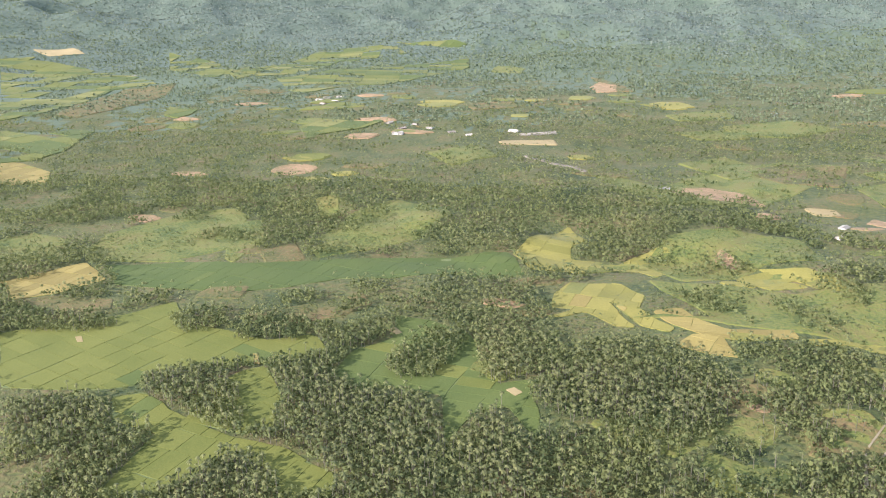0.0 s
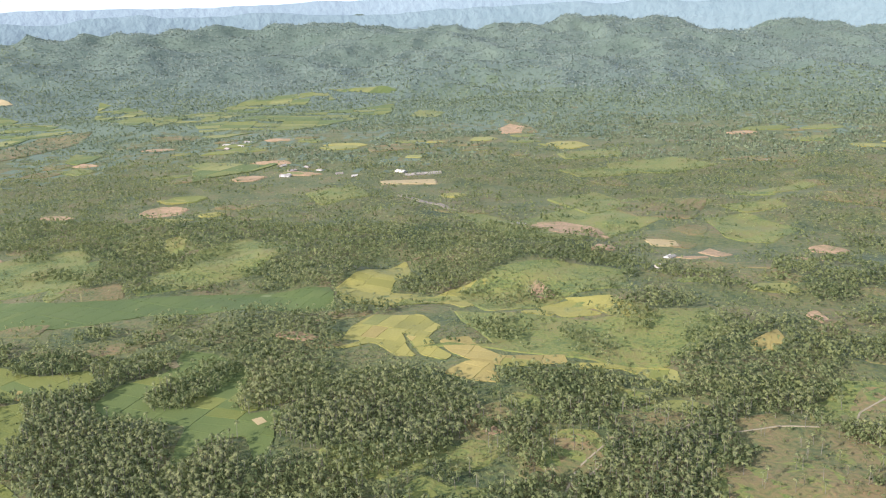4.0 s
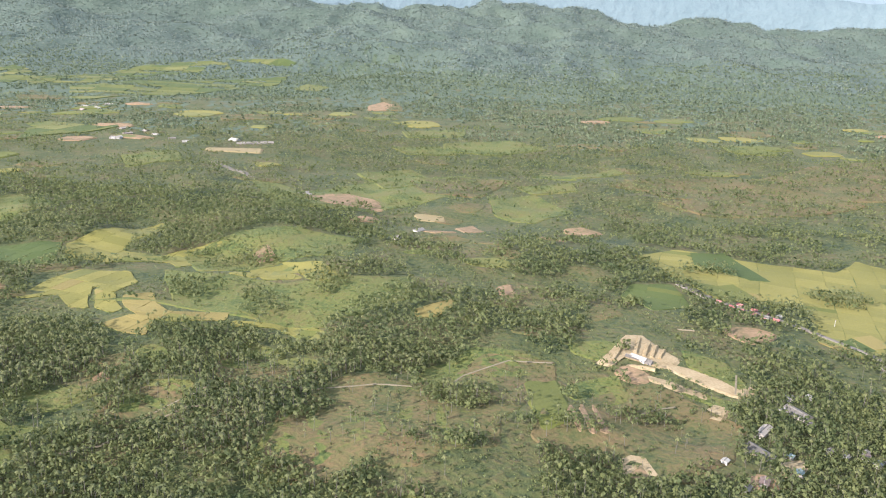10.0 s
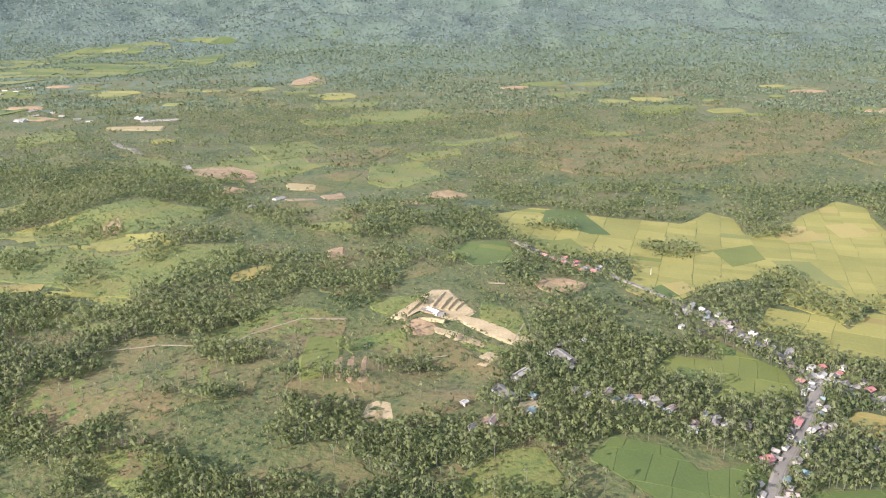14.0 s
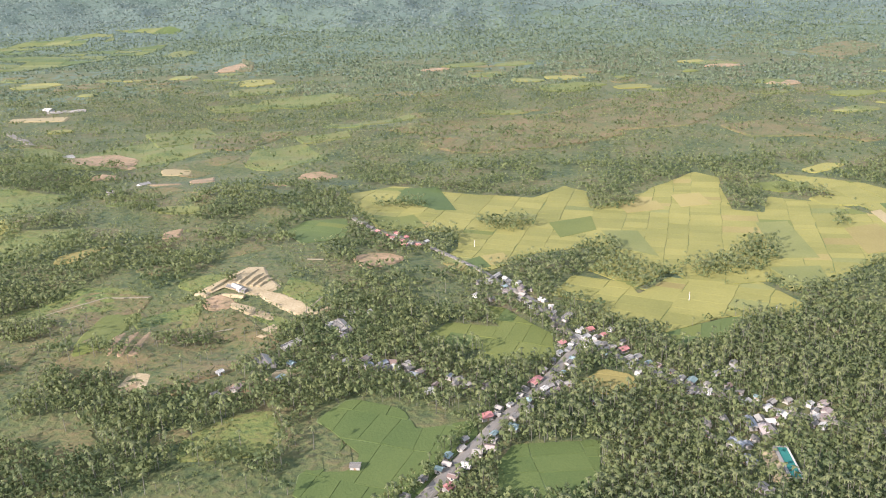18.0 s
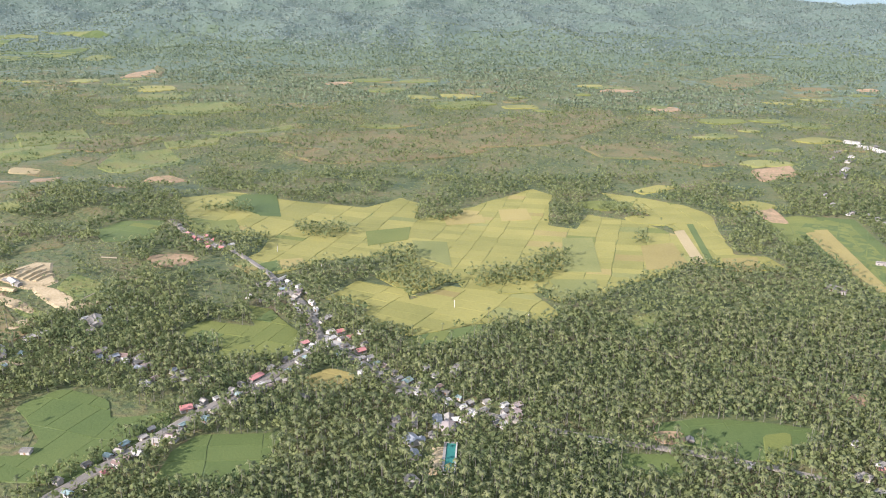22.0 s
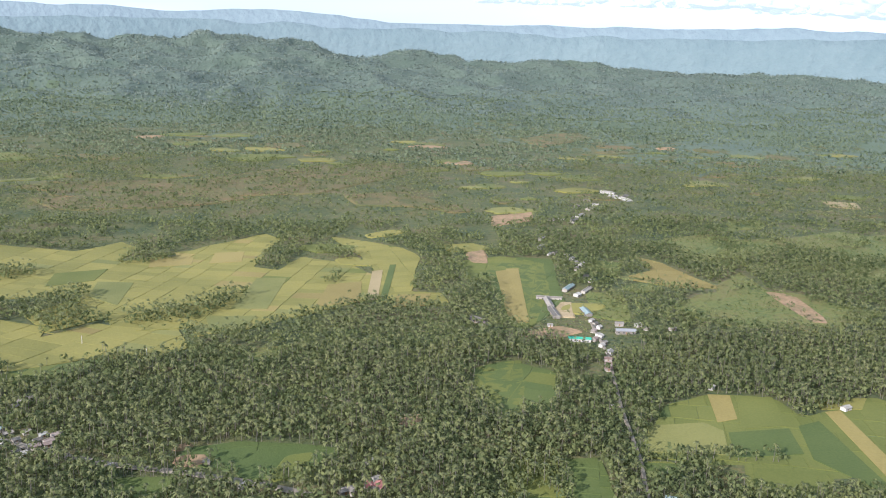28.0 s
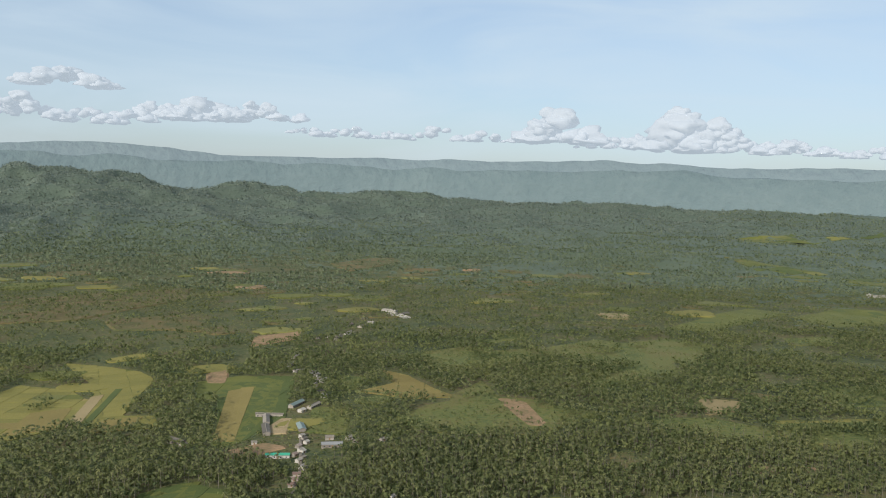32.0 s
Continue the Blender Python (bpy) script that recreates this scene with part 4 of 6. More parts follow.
woods("palm", [(87, 493), (95, 527), (133, 561), (171, 570), (188, 541), (174, 494), (136, 490), (114, 461)])
woods("palm", [(-155, 760), (-127, 793), (-91, 821), (-37, 904), (-35, 847), (-69, 772), (-108, 740), (-140, 738)])
woods("mixed", [(80, 910), (102, 976), (165, 952), (214, 870), (194, 818), (144, 825)])
woods("mixed", [(200, 818), (245, 848), (293, 842), (359, 879), (417, 903), (460, 863), (466, 799), (431, 751), (390, 741), (344, 741), (312, 745), (267, 759)])
woods("mixed", [(326, 678), (356, 734), (397, 725), (446, 755), (438, 685), (415, 680), (388, 632), (366, 603), (337, 623)])
woods("mixed", [(224, 554), (241, 685), (266, 686), (282, 643), (305, 606), (332, 564), (330, 507), (311, 496), (269, 509), (244, 516)])
woods("mixed", [(44, 675), (75, 693), (121, 663), (138, 609), (107, 607), (69, 632)])
woods("mixed", [(-95, 836), (-88, 889), (-40, 923), (18, 902), (12, 824), (-34, 796)])
woods("palm", [(465, 965), (531, 1117), (583, 1063), (708, 1044), (839, 1045), (864, 995), (848, 951), (794, 910), (731, 887), (669, 861), (615, 873), (560, 884), (472, 901)])
woods("mixed", [(341, 462), (368, 465), (378, 427), (354, 412), (337, 428)])
woods("palm", [(242, 646), (264, 693), (272, 604), (326, 574), (316, 535), (268, 509), (233, 511), (219, 552), (228, 595)])
woods("mixed", [(344, 766), (444, 931), (534, 984), (527, 894), (469, 813), (405, 691), (349, 717)])
woods("mixed", [(380, 513), (412, 557), (432, 548), (418, 490), (396, 488)])
woods("mixed", [(399, 744), (466, 818), (495, 740), (450, 680), (436, 662)])
woods("mixed", [(351, 597), (381, 655), (399, 589), (376, 564)])
woods("mixed", [(358, 792), (370, 883), (467, 856), (496, 726), (459, 676), (418, 680)])
woods("mixed", [(499, 672), (516, 714), (575, 647), (612, 574), (622, 521), (569, 510), (506, 598)])
woods("palm", [(1004, 819), (1053, 787), (1047, 692), (1004, 700)])
woods("mixed", [(1103, 967), (1161, 991), (1161, 870), (1124, 824), (1098, 854)])
woods("palm", [(1193, 723), (1276, 674), (1297, 607), (1237, 570), (1166, 592)])
woods("mixed", [(1141, 821), (1181, 790), (1188, 724), (1156, 672), (1149, 710)])
woods("mixed", [(1046, 1043), (1287, 1139), (1431, 1091), (1363, 907), (1251, 857), (1181, 988)])
woods("mixed", [(-780, 953), (-659, 1183), (-391, 1099), (-121, 1093), (-42, 1008), (-104, 831), (-184, 760), (-261, 715), (-355, 722), (-516, 788), (-647, 780)])
woods("palm", [(74, 570), (212, 553), (306, 541), (243, 482), (221, 450), (221, 387), (198, 374)])
woods("mixed", [(198, 374), (280, 392), (304, 430), (341, 462), (369, 458), (395, 417), (456, 392), (468, 346), (232, 321)])
woods("mixed", [(510, 675), (591, 630), (615, 561), (577, 499), (585, 452), (612, 402), (582, 400), (544, 428), (535, 396), (504, 366), (471, 402), (502, 459), (482, 497), (518, 529)])
woods("palm", [(722, 489), (791, 534), (848, 606), (946, 677), (1031, 646), (1109, 560), (1009, 347), (784, 338), (735, 414)])
woods("palm", [(1162, 579), (1285, 580), (1402, 574), (1312, 431), (1222, 437), (1147, 461)])
woods("mixed", [(358, 792), (457, 881), (563, 1065), (725, 1058), (945, 1103), (1047, 905), (1044, 706), (1000, 707), (1008, 838), (917, 958), (857, 933), (713, 896), (659, 851), (560, 887)])
woods("palm", [(569, 466), (658, 466), (681, 475), (671, 431), (683, 395), (733, 434), (777, 422), (758, 338), (631, 331), (684, 334), (683, 389), (643, 381), (608, 427)])
woods("mixed", [(63, 662), (105, 693), (140, 668), (123, 618), (102, 595), (63, 649)])
woods("mixed", [(101, 565), (170, 570), (164, 488), (131, 479), (99, 513)])
woods("mixed", [(84, 467), (124, 471), (119, 421), (84, 417)])
woods("mixed", [(1381, 558), (1445, 553), (1372, 448), (1331, 435), (1330, 471)])
woods("mixed", [(1308, 421), (1361, 432), (1313, 364), (1293, 366)])
woods("palm", [(1231, 590), (1294, 608), (1338, 600), (1413, 660), (1455, 637), (1470, 585), (1433, 519), (1467, 515), (1519, 472), (1477, 425), (1203, 469)])
woods("mixed", [(1328, 712), (1405, 702), (1487, 694), (1530, 670), (1548, 629), (1470, 593), (1413, 660)])
woods("mixed", [(1527, 790), (1621, 813), (1600, 686), (1677, 704), (1580, 627), (1543, 690)])
woods("mixed", [(1195, 1164), (1464, 1610), (1851, 1887), (2089, 1653), (1863, 1276), (1531, 1086), (1421, 1000), (1318, 972)])
woods("mixed", [(1479, 956), (1580, 992), (1593, 913), (1519, 882)])
woods("mixed", [(140, 397), (203, 401), (252, 362), (343, 387), (381, 357), (444, 352), (529, 359), (521, 325), (208, 290)])
woods("mixed", [(356, 409), (434, 379), (472, 424), (524, 422), (526, 365), (540, 329), (409, 320)])
woods("mixed", [(259, 409), (319, 416), (375, 436), (443, 421), (505, 408), (535, 370), (302, 340)])
woods("mixed", [(-466, 542), (-424, 570), (-351, 602), (-319, 558), (-367, 542), (-447, 517)])

# ---- roads ----
ROADS = []


def along(pts, step):
    """Points and headings at even steps along a line."""
    out = []
    for (a, b), (c, d) in zip(pts, pts[1:]):
        n = max(1, int(math.hypot(c - a, d - b) / step))
        out += [(a + (c - a) * k / n, b + (d - b) * k / n, math.atan2(d - b, c - a)) for k in range(n)]
    out.append((*pts[-1], out[-1][2]))
    return out


def ribbon(pts, wide, lift):
    bm = bmesh.new()
    rows, k = [], 1 + (2.4 if wide > 2 else 0.7) / wide
    for x, y, a in along(pts, 8):
        z = hz(x, y) + lift
        s, c = math.sin(a) * wide / 2, math.cos(a) * wide / 2
        rows.append([bm.verts.new(p) for p in ((x - s * k, y + c * k, z - 0.7), (x - s, y + c, z), (x + s, y - c, z), (x + s * k, y - c * k, z - 0.7))])
    for p, q in zip(rows, rows[1:]):
        for k in range(3):
            bm.faces.new((p[k + 1], q[k + 1], q[k], p[k]))
    return bm


def road(kind, wide, pts):
    ROADS.append((pts, wide))
    if kind == "asphalt":
        tagged(new("road_shoulder", from_bm("road_shoulder", ribbon(pts, wide * 1.4, 1.05), M["gravel"])), "pale gravel shoulder beside the village road", "road", kind="structure")
    tagged(new("road", from_bm("road", ribbon(pts, wide, 0.85 if kind == "dirt" else 1.2), M[kind])), {"asphalt": "grey asphalt village road", "gravel": "pale gravel country road", "dirt": "narrow pale dirt track over grassland"}[kind], "road", kind="structure")


road("asphalt", 3.5, [(562, 262), (580, 296), (598, 331), (616, 369), (630, 399), (652, 437), (680, 498)])
road("asphalt", 2.5, [(680, 501), (668, 540), (651, 576), (628, 609), (613, 633), (576, 678), (548, 705), (514, 725), (492, 755)])
road("asphalt", 2.6, [(682, 504), (705, 480), (735, 446), (761, 431)])
road("gravel", 2.8, [(750, 439), (774, 420), (809, 403), (838, 391), (883, 379), (919, 366), (943, 355)])
road("gravel", 2.8, [(993, 340), (1018, 334), (1050, 319), (1090, 311)])
road("gravel", 1.7, [(1094, 317), (1107, 382), (1115, 447), (1130, 534), (1135, 604)])
road("dirt", 1.1, [(149, 424), (167, 449), (177, 452)])
road("dirt", 1.1, [(193, 480), (209, 487), (222, 501)])
road("dirt", 1.1, [(168, 473), (201, 483), (235, 486), (268, 498), (292, 500)])
road("dirt", 1.1, [(313, 503), (322, 524), (350, 551), (380, 556)])
road("dirt", 1.1, [(496, 535), (500, 552), (503, 565)])
road("dirt", 1.1, [(455, 511), (442, 505), (431, 496), (425, 480)])
road("dirt", 1.1, [(475, 640), (488, 641)])
road("dirt", 1.1, [(998, 502), (1019, 493)])
road("dirt", 1.1, [(120, 388), (140, 402), (149, 439), (166, 465)])
road("dirt", 1.1, [(836, 544), (874, 517), (920, 482), (963, 462), (988, 444), (1004, 437)])
road("asphalt", 5, [(-108, 1200), (-65, 1152), (-4, 1092)])

# ---- trees ----
def trunk_shape(v, t, s, n, tall, r0, r1, lean):
    for k in range(2):
        for a in range(3):
            r, ca, sa = (r0, r1)[k], math.cos(a * 2.094), math.sin(a * 2.094)
            v.append((lean[0] * k + r * ca, lean[1] * k + r * sa, tall * k))
            n.append((ca, sa, 0.1))
    for a in range(3):
        b = (a + 1) % 3
        t += [(a, b, 3 + b), (a, 3 + b, 3 + a)]
        s += [0, 0]


def palm_shape(rng, fronds, segs, tall, reach, trunk=True):
    """Verts, triangles, slots (0 trunk, 1 frond) and normals of one coconut palm."""
    v, t, s, n = [], [], [], []
    lean = rng.uniform(-1, 1, 2) * 0.6
    if trunk:
        trunk_shape(v, t, s, n, tall, 0.2, 0.12, lean)
    for k in range(fronds):
        a = k * 2.399 + rng.uniform(-0.3, 0.3)
        up = rng.uniform(-0.35, 1.1)
        length = reach * rng.uniform(0.8, 1.12)
        wide = reach * (0.17 if segs > 1 else 0.25)
        i = len(v)
        ca, sa = math.cos(a), math.sin(a)
        for q in range(segs + 1):
            d = q / segs
            out, z = length * d * (1 - 0.18 * d), tall + length * (up * d - (0.55 + 0.45 * up) * d * d)
            w = wide * (0.4 + 0.6 * math.sin(math.pi * min(1, 0.25 + 0.75 * d)))
            x, y = lean[0] + ca * out, lean[1] + sa * out
            tilt = 0.25 + 0.55 * d
            if q == segs:
                v.append((x, y, z))
                n.append((ca * tilt, sa * tilt, 0.7 + 0.3 * up))
            else:
                v += [(x + sa * w, y - ca * w, z - 0.1), (x - sa * w, y + ca * w, z - 0.1)]
                n += [(ca * tilt + sa * 0.3, sa * tilt - ca * 0.3, 0.7 + 0.3 * up), (ca * tilt - sa * 0.3, sa * tilt + ca * 0.3, 0.7 + 0.3 * up)]
        for q in range(segs):
            p = i + 2 * q
            if q == segs - 1:
                t.append((p, p + 2, p + 1))
                s.append(1)
            else:
                t += [(p, p + 3, p + 1), (p, p + 2, p + 3)]
                s += [1, 1]
    t = [(p, r, q) if np.cross(np.subtract(v[q], v[p]), np.subtract(v[r], v[p]))[2] < 0 and k else (p, q, r) for (p, q, r), k in zip(t, s)]
    return np.array(v), np.array(t), np.array(s), np.array(n)


def broad_shape(rng, cards, tall, reach, trunk=True, lobes=5, leaf=1.0):
    """A broadleaf tree: limbs hidden in a crown of many small leaf clumps in several lobes."""
    v, t, s, n = [], [], [], []
    if trunk:
        trunk_shape(v, t, s, n, tall * 0.6, 0.24, 0.14, (0, 0))
    balls = [(*(rng.normal(0, 0.42, 2) * reach), tall * rng.uniform(0.5, 0.85), reach * rng.uniform(0.45, 0.7)) for _ in range(lobes)]
    for k in range(cards):
        lx, ly, lz, lr = balls[k % lobes]
        d = rng.normal(0, 1, 3)
        d /= np.linalg.norm(d)
        d[2] = abs(d[2]) * 1.0 - 0.25
        c = np.array((lx, ly, lz)) + d * lr
        side = np.cross(d, rng.normal(0, 1, 3))
        side /= np.linalg.norm(side)
        other = np.cross(d, side) + d * rng.uniform(-0.5, 0.5)
        w = leaf * reach * rng.uniform(0.2, 0.36) * (30 / max(cards, 10)) ** 0.42
        i = len(v)
        v += [c - side * w, c + other * w * 0.8, c + side * w, c - other * w * 0.8]
        crown = c - np.array((0, 0, tall * 0.5))
        out = d + 0.8 * crown / np.linalg.norm(crown)
        n += [out - side * 0.2, out + other * 0.2, out + side * 0.2, out - other * 0.2]
        t += [(i, i + 2, i + 1), (i, i + 3, i + 2)]
        s += [1, 1]
    return np.array(v), np.array(t), np.array(s), np.array(n)


def rounded(me, n):
    """Lets a crown shade as one rounded mass."""
    n = n / np.linalg.norm(n, axis=1)[:, None]
    me.normals_split_custom_set_from_vertices(n.astype(np.float32))
    return me


def scatter(shapes, x, y, size, rng, mats, name, label, category):
    """Joins a stand of trees into one object."""
    if not len(x):
        return
    z = height(x, y)
    kind = rng.integers(0, len(shapes), len(x))
    turn = rng.uniform(0, 6.283, len(x))
    vs, ts, ss, ns, n = [], [], [], [], 0
    for k, (v, t, s, nv) in enumerate(shapes):
        m = np.nonzero(kind == k)[0]
        if not len(m):
            continue
        c, sn, f = np.cos(turn[m])[:, None], np.sin(turn[m])[:, None], size[m][:, None]
        tall = f * rng.uniform(0.8, 1.2, (len(m), 1))
        px = (v[:, 0] * c - v[:, 1] * sn) * f + x[m][:, None]
        py = (v[:, 0] * sn + v[:, 1] * c) * f + y[m][:, None]
        pz = v[:, 2] * tall + z[m][:, None] - 0.1
        vs.append(np.stack([px, py, pz], -1).reshape(-1, 3))
        ns.append(np.stack([nv[:, 0] * c - nv[:, 1] * sn, nv[:, 0] * sn + nv[:, 1] * c, nv[:, 2] + 0 * c], -1).reshape(-1, 3))
        ts.append((t[None] + (np.arange(len(m)) * len(v))[:, None, None]).reshape(-1, 3) + n)
        ss.append(np.tile(s, len(m)))
        n += len(m) * len(v)
    tri = np.concatenate(ts)
    me = mesh_of(name, np.concatenate(vs), tri.ravel(), np.arange(len(tri)) * 3, mats, np.concatenate(ss), flat=False)
    tagged(new(name, rounded(me, np.concatenate(ns))), label, category, kind="stuff")


def near_road(x, y, margin):
    hit = np.zeros(x.shape, bool)
    for pts, wide in ROADS:
        for (a, b), (c, d) in zip(pts, pts[1:]):
            ex, ey = c - a, d - b
            t = np.clip(((x - a) * ex + (y - b) * ey) / (ex * ex + ey * ey), 0, 1)
            hit |= np.hypot(x - a - t * ex, y - b - t * ey) < wide / 2 + margin * min(1, wide / 3)
    return hit


def density(x, y):
    """How thickly trees stand, 0 to 1, and the share of palms."""
    patch = fbm(x, y, 150, 0, 5)
    d = smooth(patch + 0.25 * (fbm(x, y, 40, 2, 3) - 0.5), 0.44, 0.52) * 0.86 + 0.06
    d = np.where(y > 1000 + 300 * (patch - 0.5), smooth(patch + 0.25 * (fbm(x, y, 50, 2, 3) - 0.5), 0.42, 0.52) * 0.82 + 0.12, d)
    d = np.maximum(d, 0.92 * smooth(y, 1700, 2700))
    p = 0.35 + 0.3 * smooth(fbm(x, y, 220, 2), 0.4, 0.6)
    for poly, kind in WOODS:
        m = inside(poly, x, y)
        d = np.where(m, np.maximum(d * 0.6, (0.93 if kind == "palm" else 0.72) - np.where(kind == "palm", 0.28, 0.64) * smooth(fbm(x, y, 46, 3, 3), 0.46, 0.62)), d)
        p = np.where(m, 0.76 if kind == "palm" else 0.3, p)
    clump = smooth(fbm(x, y, 34, 1, 3), 0.53, 0.66)
    wx, wy = x + 12 * (fbm(x, y, 22, 0, 2) - 0.5), y + 12 * (fbm(x, y, 22, 3, 2) - 0.5)
    for poly, share in OPEN:
        px, py = zip(*poly)
        m = (x > min(px) - 9) & (x < max(px) + 9) & (y > min(py) - 9) & (y < max(py) + 9)
        if not m.any():
            continue
        i = np.nonzero(m)[0]
        hit = i[inside(poly, wx[i], wy[i]) if share else inside(poly, x[i], y[i])]
        d[hit] = share + (0.65 * clump[hit] if share > 0.06 else 0)
    for poly, kind in GROVES:
        m = inside(poly, x, y)
        d, p = np.where(m, 0.95, d), np.where(m, 0.8 if kind == "palm" else 0.35, p)
    return d, p


def spots(x0, x1, y0, y1, step, rng):
    gx, gy = np.meshgrid(np.arange(x0, x1, step), np.arange(y0, y1, step * 0.9))
    gx = gx + (np.arange(gx.shape[0]) % 2)[:, None] * step / 2
    gx, gy = (gx + rng.uniform(-0.48, 0.48, gx.shape) * step).ravel(), (gy + rng.uniform(-0.48, 0.48, gy.shape) * step).ravel()
    return gx, gy


def tree_thing(name, shape, skin, label):
    """One tree with a trunk and a crown of its own."""
    v, t, s, n = shape
    thing = tagged(new(name), label, "palm tree" if "palm" in name else "tree", "palms by the village road" if "palm" in name else "trees by the village road")
    for part_name, slot, m in (("trunk", 0, M["bark"]), ("crown", 1, skin)):
        tri = t[s == slot]
        used, back = np.unique(tri, return_inverse=True)
        ob = new(part_name, rounded(mesh_of(part_name, v[used], back.ravel(), np.arange(len(tri)) * 3, [m], flat=False), n[used]))
        ob.parent = thing
    return thing


HOUSES = []  # x, y, radius of ground kept free of trees
ROOFS = {
    "red": ("red", "red-roofed village house with pale walls"),
    "rust": ("rust", "small house under rusty brown metal roofing"),
    "tin": ("tin", "house under grey galvanised metal roofing"),
    "white": ("white", "pale house with a sunlit white roof"),
    "blue": ("blue", "long building under blue-grey metal roofing"),
    "teal": ("teal", "building with a pale green metal roof"),
    "green": ("greenroof", "long white school building with a green roof"),
}


def house(kind, x, y, long, wide, turn):
    """A gabled house: walls on a plinth, two roof slopes with a ridge cap, door and windows."""
    skin, label = ROOFS[kind]
    rng = random.Random(int(x * 7 + y))
    tall, rise, over = (2.1 if long < 7 else 2.5 if long < 20 else 2.9) + rng.uniform(-0.1, 0.3), wide * rng.uniform(0.16, 0.24), 0.4
    thing = new("house" if long < 16 else "long_building")
    low = min(hz(x + i * long / 2, y + j * long / 2) for i in (-1, 0, 1) for j in (-1, 0, 1)) - (0.0 if y < 1000 else 1.0 if y < 1800 else 5.0)
    thing.matrix_basis = pose(x, y, low, 0, 0, turn)
    tagged(thing, label, "house", "village houses" if long < 16 else "long buildings")
    a, b = long / 2, wide / 2
    bm = bmesh.new()
    box(bm, -a - 0.15, a + 0.15, -b - 0.15, b + 0.15, -1.2 if y < 1800 else -9, 0.35)
    part("plinth", bm, M["concrete"], thing)
    bm = bmesh.new()
    v = [bm.verts.new(p) for p in ((-a, -b, 0.3), (a, -b, 0.3), (a, b, 0.3), (-a, b, 0.3), (-a, -b, tall), (a, -b, tall), (a, b, tall), (-a, b, tall), (-a, 0, tall + rise), (a, 0, tall + rise))]
    for f in ((0, 1, 5, 4), (2, 3, 7, 6), (1, 2, 6, 9, 5), (3, 0, 4, 8, 7)):
        bm.faces.new([v[i] for i in f])
    part("wall", bm, M["whitewall" if kind in ("green", "white") else "wall"], thing)
    for s in (-1, 1):
        bm = bmesh.new()
        e = rise / b * over
        p = [(-a - over, s * (b + over), tall - e + 0.06), (a + over, s * (b + over), tall - e + 0.06), (a + over, s * 0.02, tall + rise + 0.06), (-a - over, s * 0.02, tall + rise + 0.06)]
        top = [bm.verts.new((i, j, k + 0.12)) for i, j, k in p]
        low = [bm.verts.new(q) for q in p]
        bm.faces.new(top if s < 0 else top[::-1])
        bm.faces.new(low[::-1] if s < 0 else low)
        for k in range(4):
            bm.faces.new((top[k - 1], low[k - 1], low[k], top[k]) if s < 0 else (top[k], low[k], low[k - 1], top[k - 1]))
        part("roof_slope", bm, M[skin], thing)
    bm = bmesh.new()
    box(bm, -a - over, a + over, -0.22, 0.22, tall + rise + 0.12, tall + rise + 0.28)
    part("ridge_cap", bm, M[skin], thing)
    bm = bmesh.new()
    box(bm, -0.45, 0.45, -b - 0.06, -b + 0.02, 0.35, 1.95)
    part("door", bm, M["wood"], thing)
    n = max(1, int(long / 3.2))
    for s in (-1, 1):
        for k in range(n):
            u = -a + (k + 0.5) * long / n
            if s < 0 and abs(u) < 1.1:
                continue
            bm = bmesh.new()
            box(bm, u - 0.5, u + 0.5, s * b - 0.05, s * b + 0.05, 0.95, 1.8)
            part("window", bm, M["glass"], thing)
    for k in range(-int(long / 2 // 5), int(long / 2 // 5) + 1):
        c, sn = math.cos(radians(turn)), math.sin(radians(turn))
        HOUSES.append((x + 5 * k * c, y + 5 * k * sn, wide / 2 + 0.9))
        HOUSES.append((x + 5 * k * c, y + 5 * k * sn - 4, wide / 2 + 0.5))


house("red", 651, 445, 9.2, 4.6, 61)
house("red", 624, 404, 6.1, 5.3, 31)
house("rust", 623, 439, 5.9, 4.0, 78)
house("teal", 639, 394, 5.6, 4.6, -38)
house("tin", 639, 405, 4.6, 4.0, 58)
house("tin", 621, 369, 4.6, 4.0, -9)
house("rust", 627, 373, 6.1, 5.3, -11)
house("white", 592, 430, 5.3, 4.6, 7)
house("tin", 564, 353, 4.6, 4.0, 1)
house("tin", 614, 380, 3.6, 3.3, 49)
house("tin", 613, 372, 3.6, 3.3, 62)
house("red", 609, 339, 4.6, 4.0, 53)
house("tin", 656, 460, 3.6, 3.3, 54)
house("tin", 655, 430, 3.6, 3.3, 61)
house("white", 656, 437, 3.6, 3.3, 53)
house("tin", 659, 440, 3.6, 3.3, 38)
house("rust", 662, 436, 3.6, 3.3, 34)
house("tin", 664, 444, 3.6, 3.3, 53)
house("tin", 659, 432, 3.6, 3.3, 44)
house("tin", 669, 444, 3.6, 3.3, 27)
house("white", 673, 465, 3.6, 3.3, 38)
house("tin", 642, 422, 3.6, 3.3, 59)
house("tin", 647, 414, 3.6, 3.3, 53)
house("red", 669, 499, 4.6, 4.0, 49)
house("white", 682, 520, 4.6, 4.0, 52)
house("red", 688, 521, 5.3, 4.6, 40)
house("white", 685, 509, 4.6, 4.0, 52)
house("tin", 691, 508, 3.6, 3.3, 58)
house("red", 696, 512, 3.6, 3.3, 46)
house("white", 702, 522, 3.6, 3.3, 51)
house("tin", 695, 498, 3.6, 3.3, 53)
house("tin", 700, 494, 3.6, 3.3, 49)
house("red", 706, 491, 5.8, 4.6, 40)
house("tin", 708, 479, 4.6, 4.0, 46)
house("white", 713, 481, 4.6, 4.0, 45)
house("white", 708, 470, 3.6, 3.3, 48)
house("tin", 703, 476, 3.6, 3.3, 44)
house("white", 711, 460, 3.6, 3.3, 50)
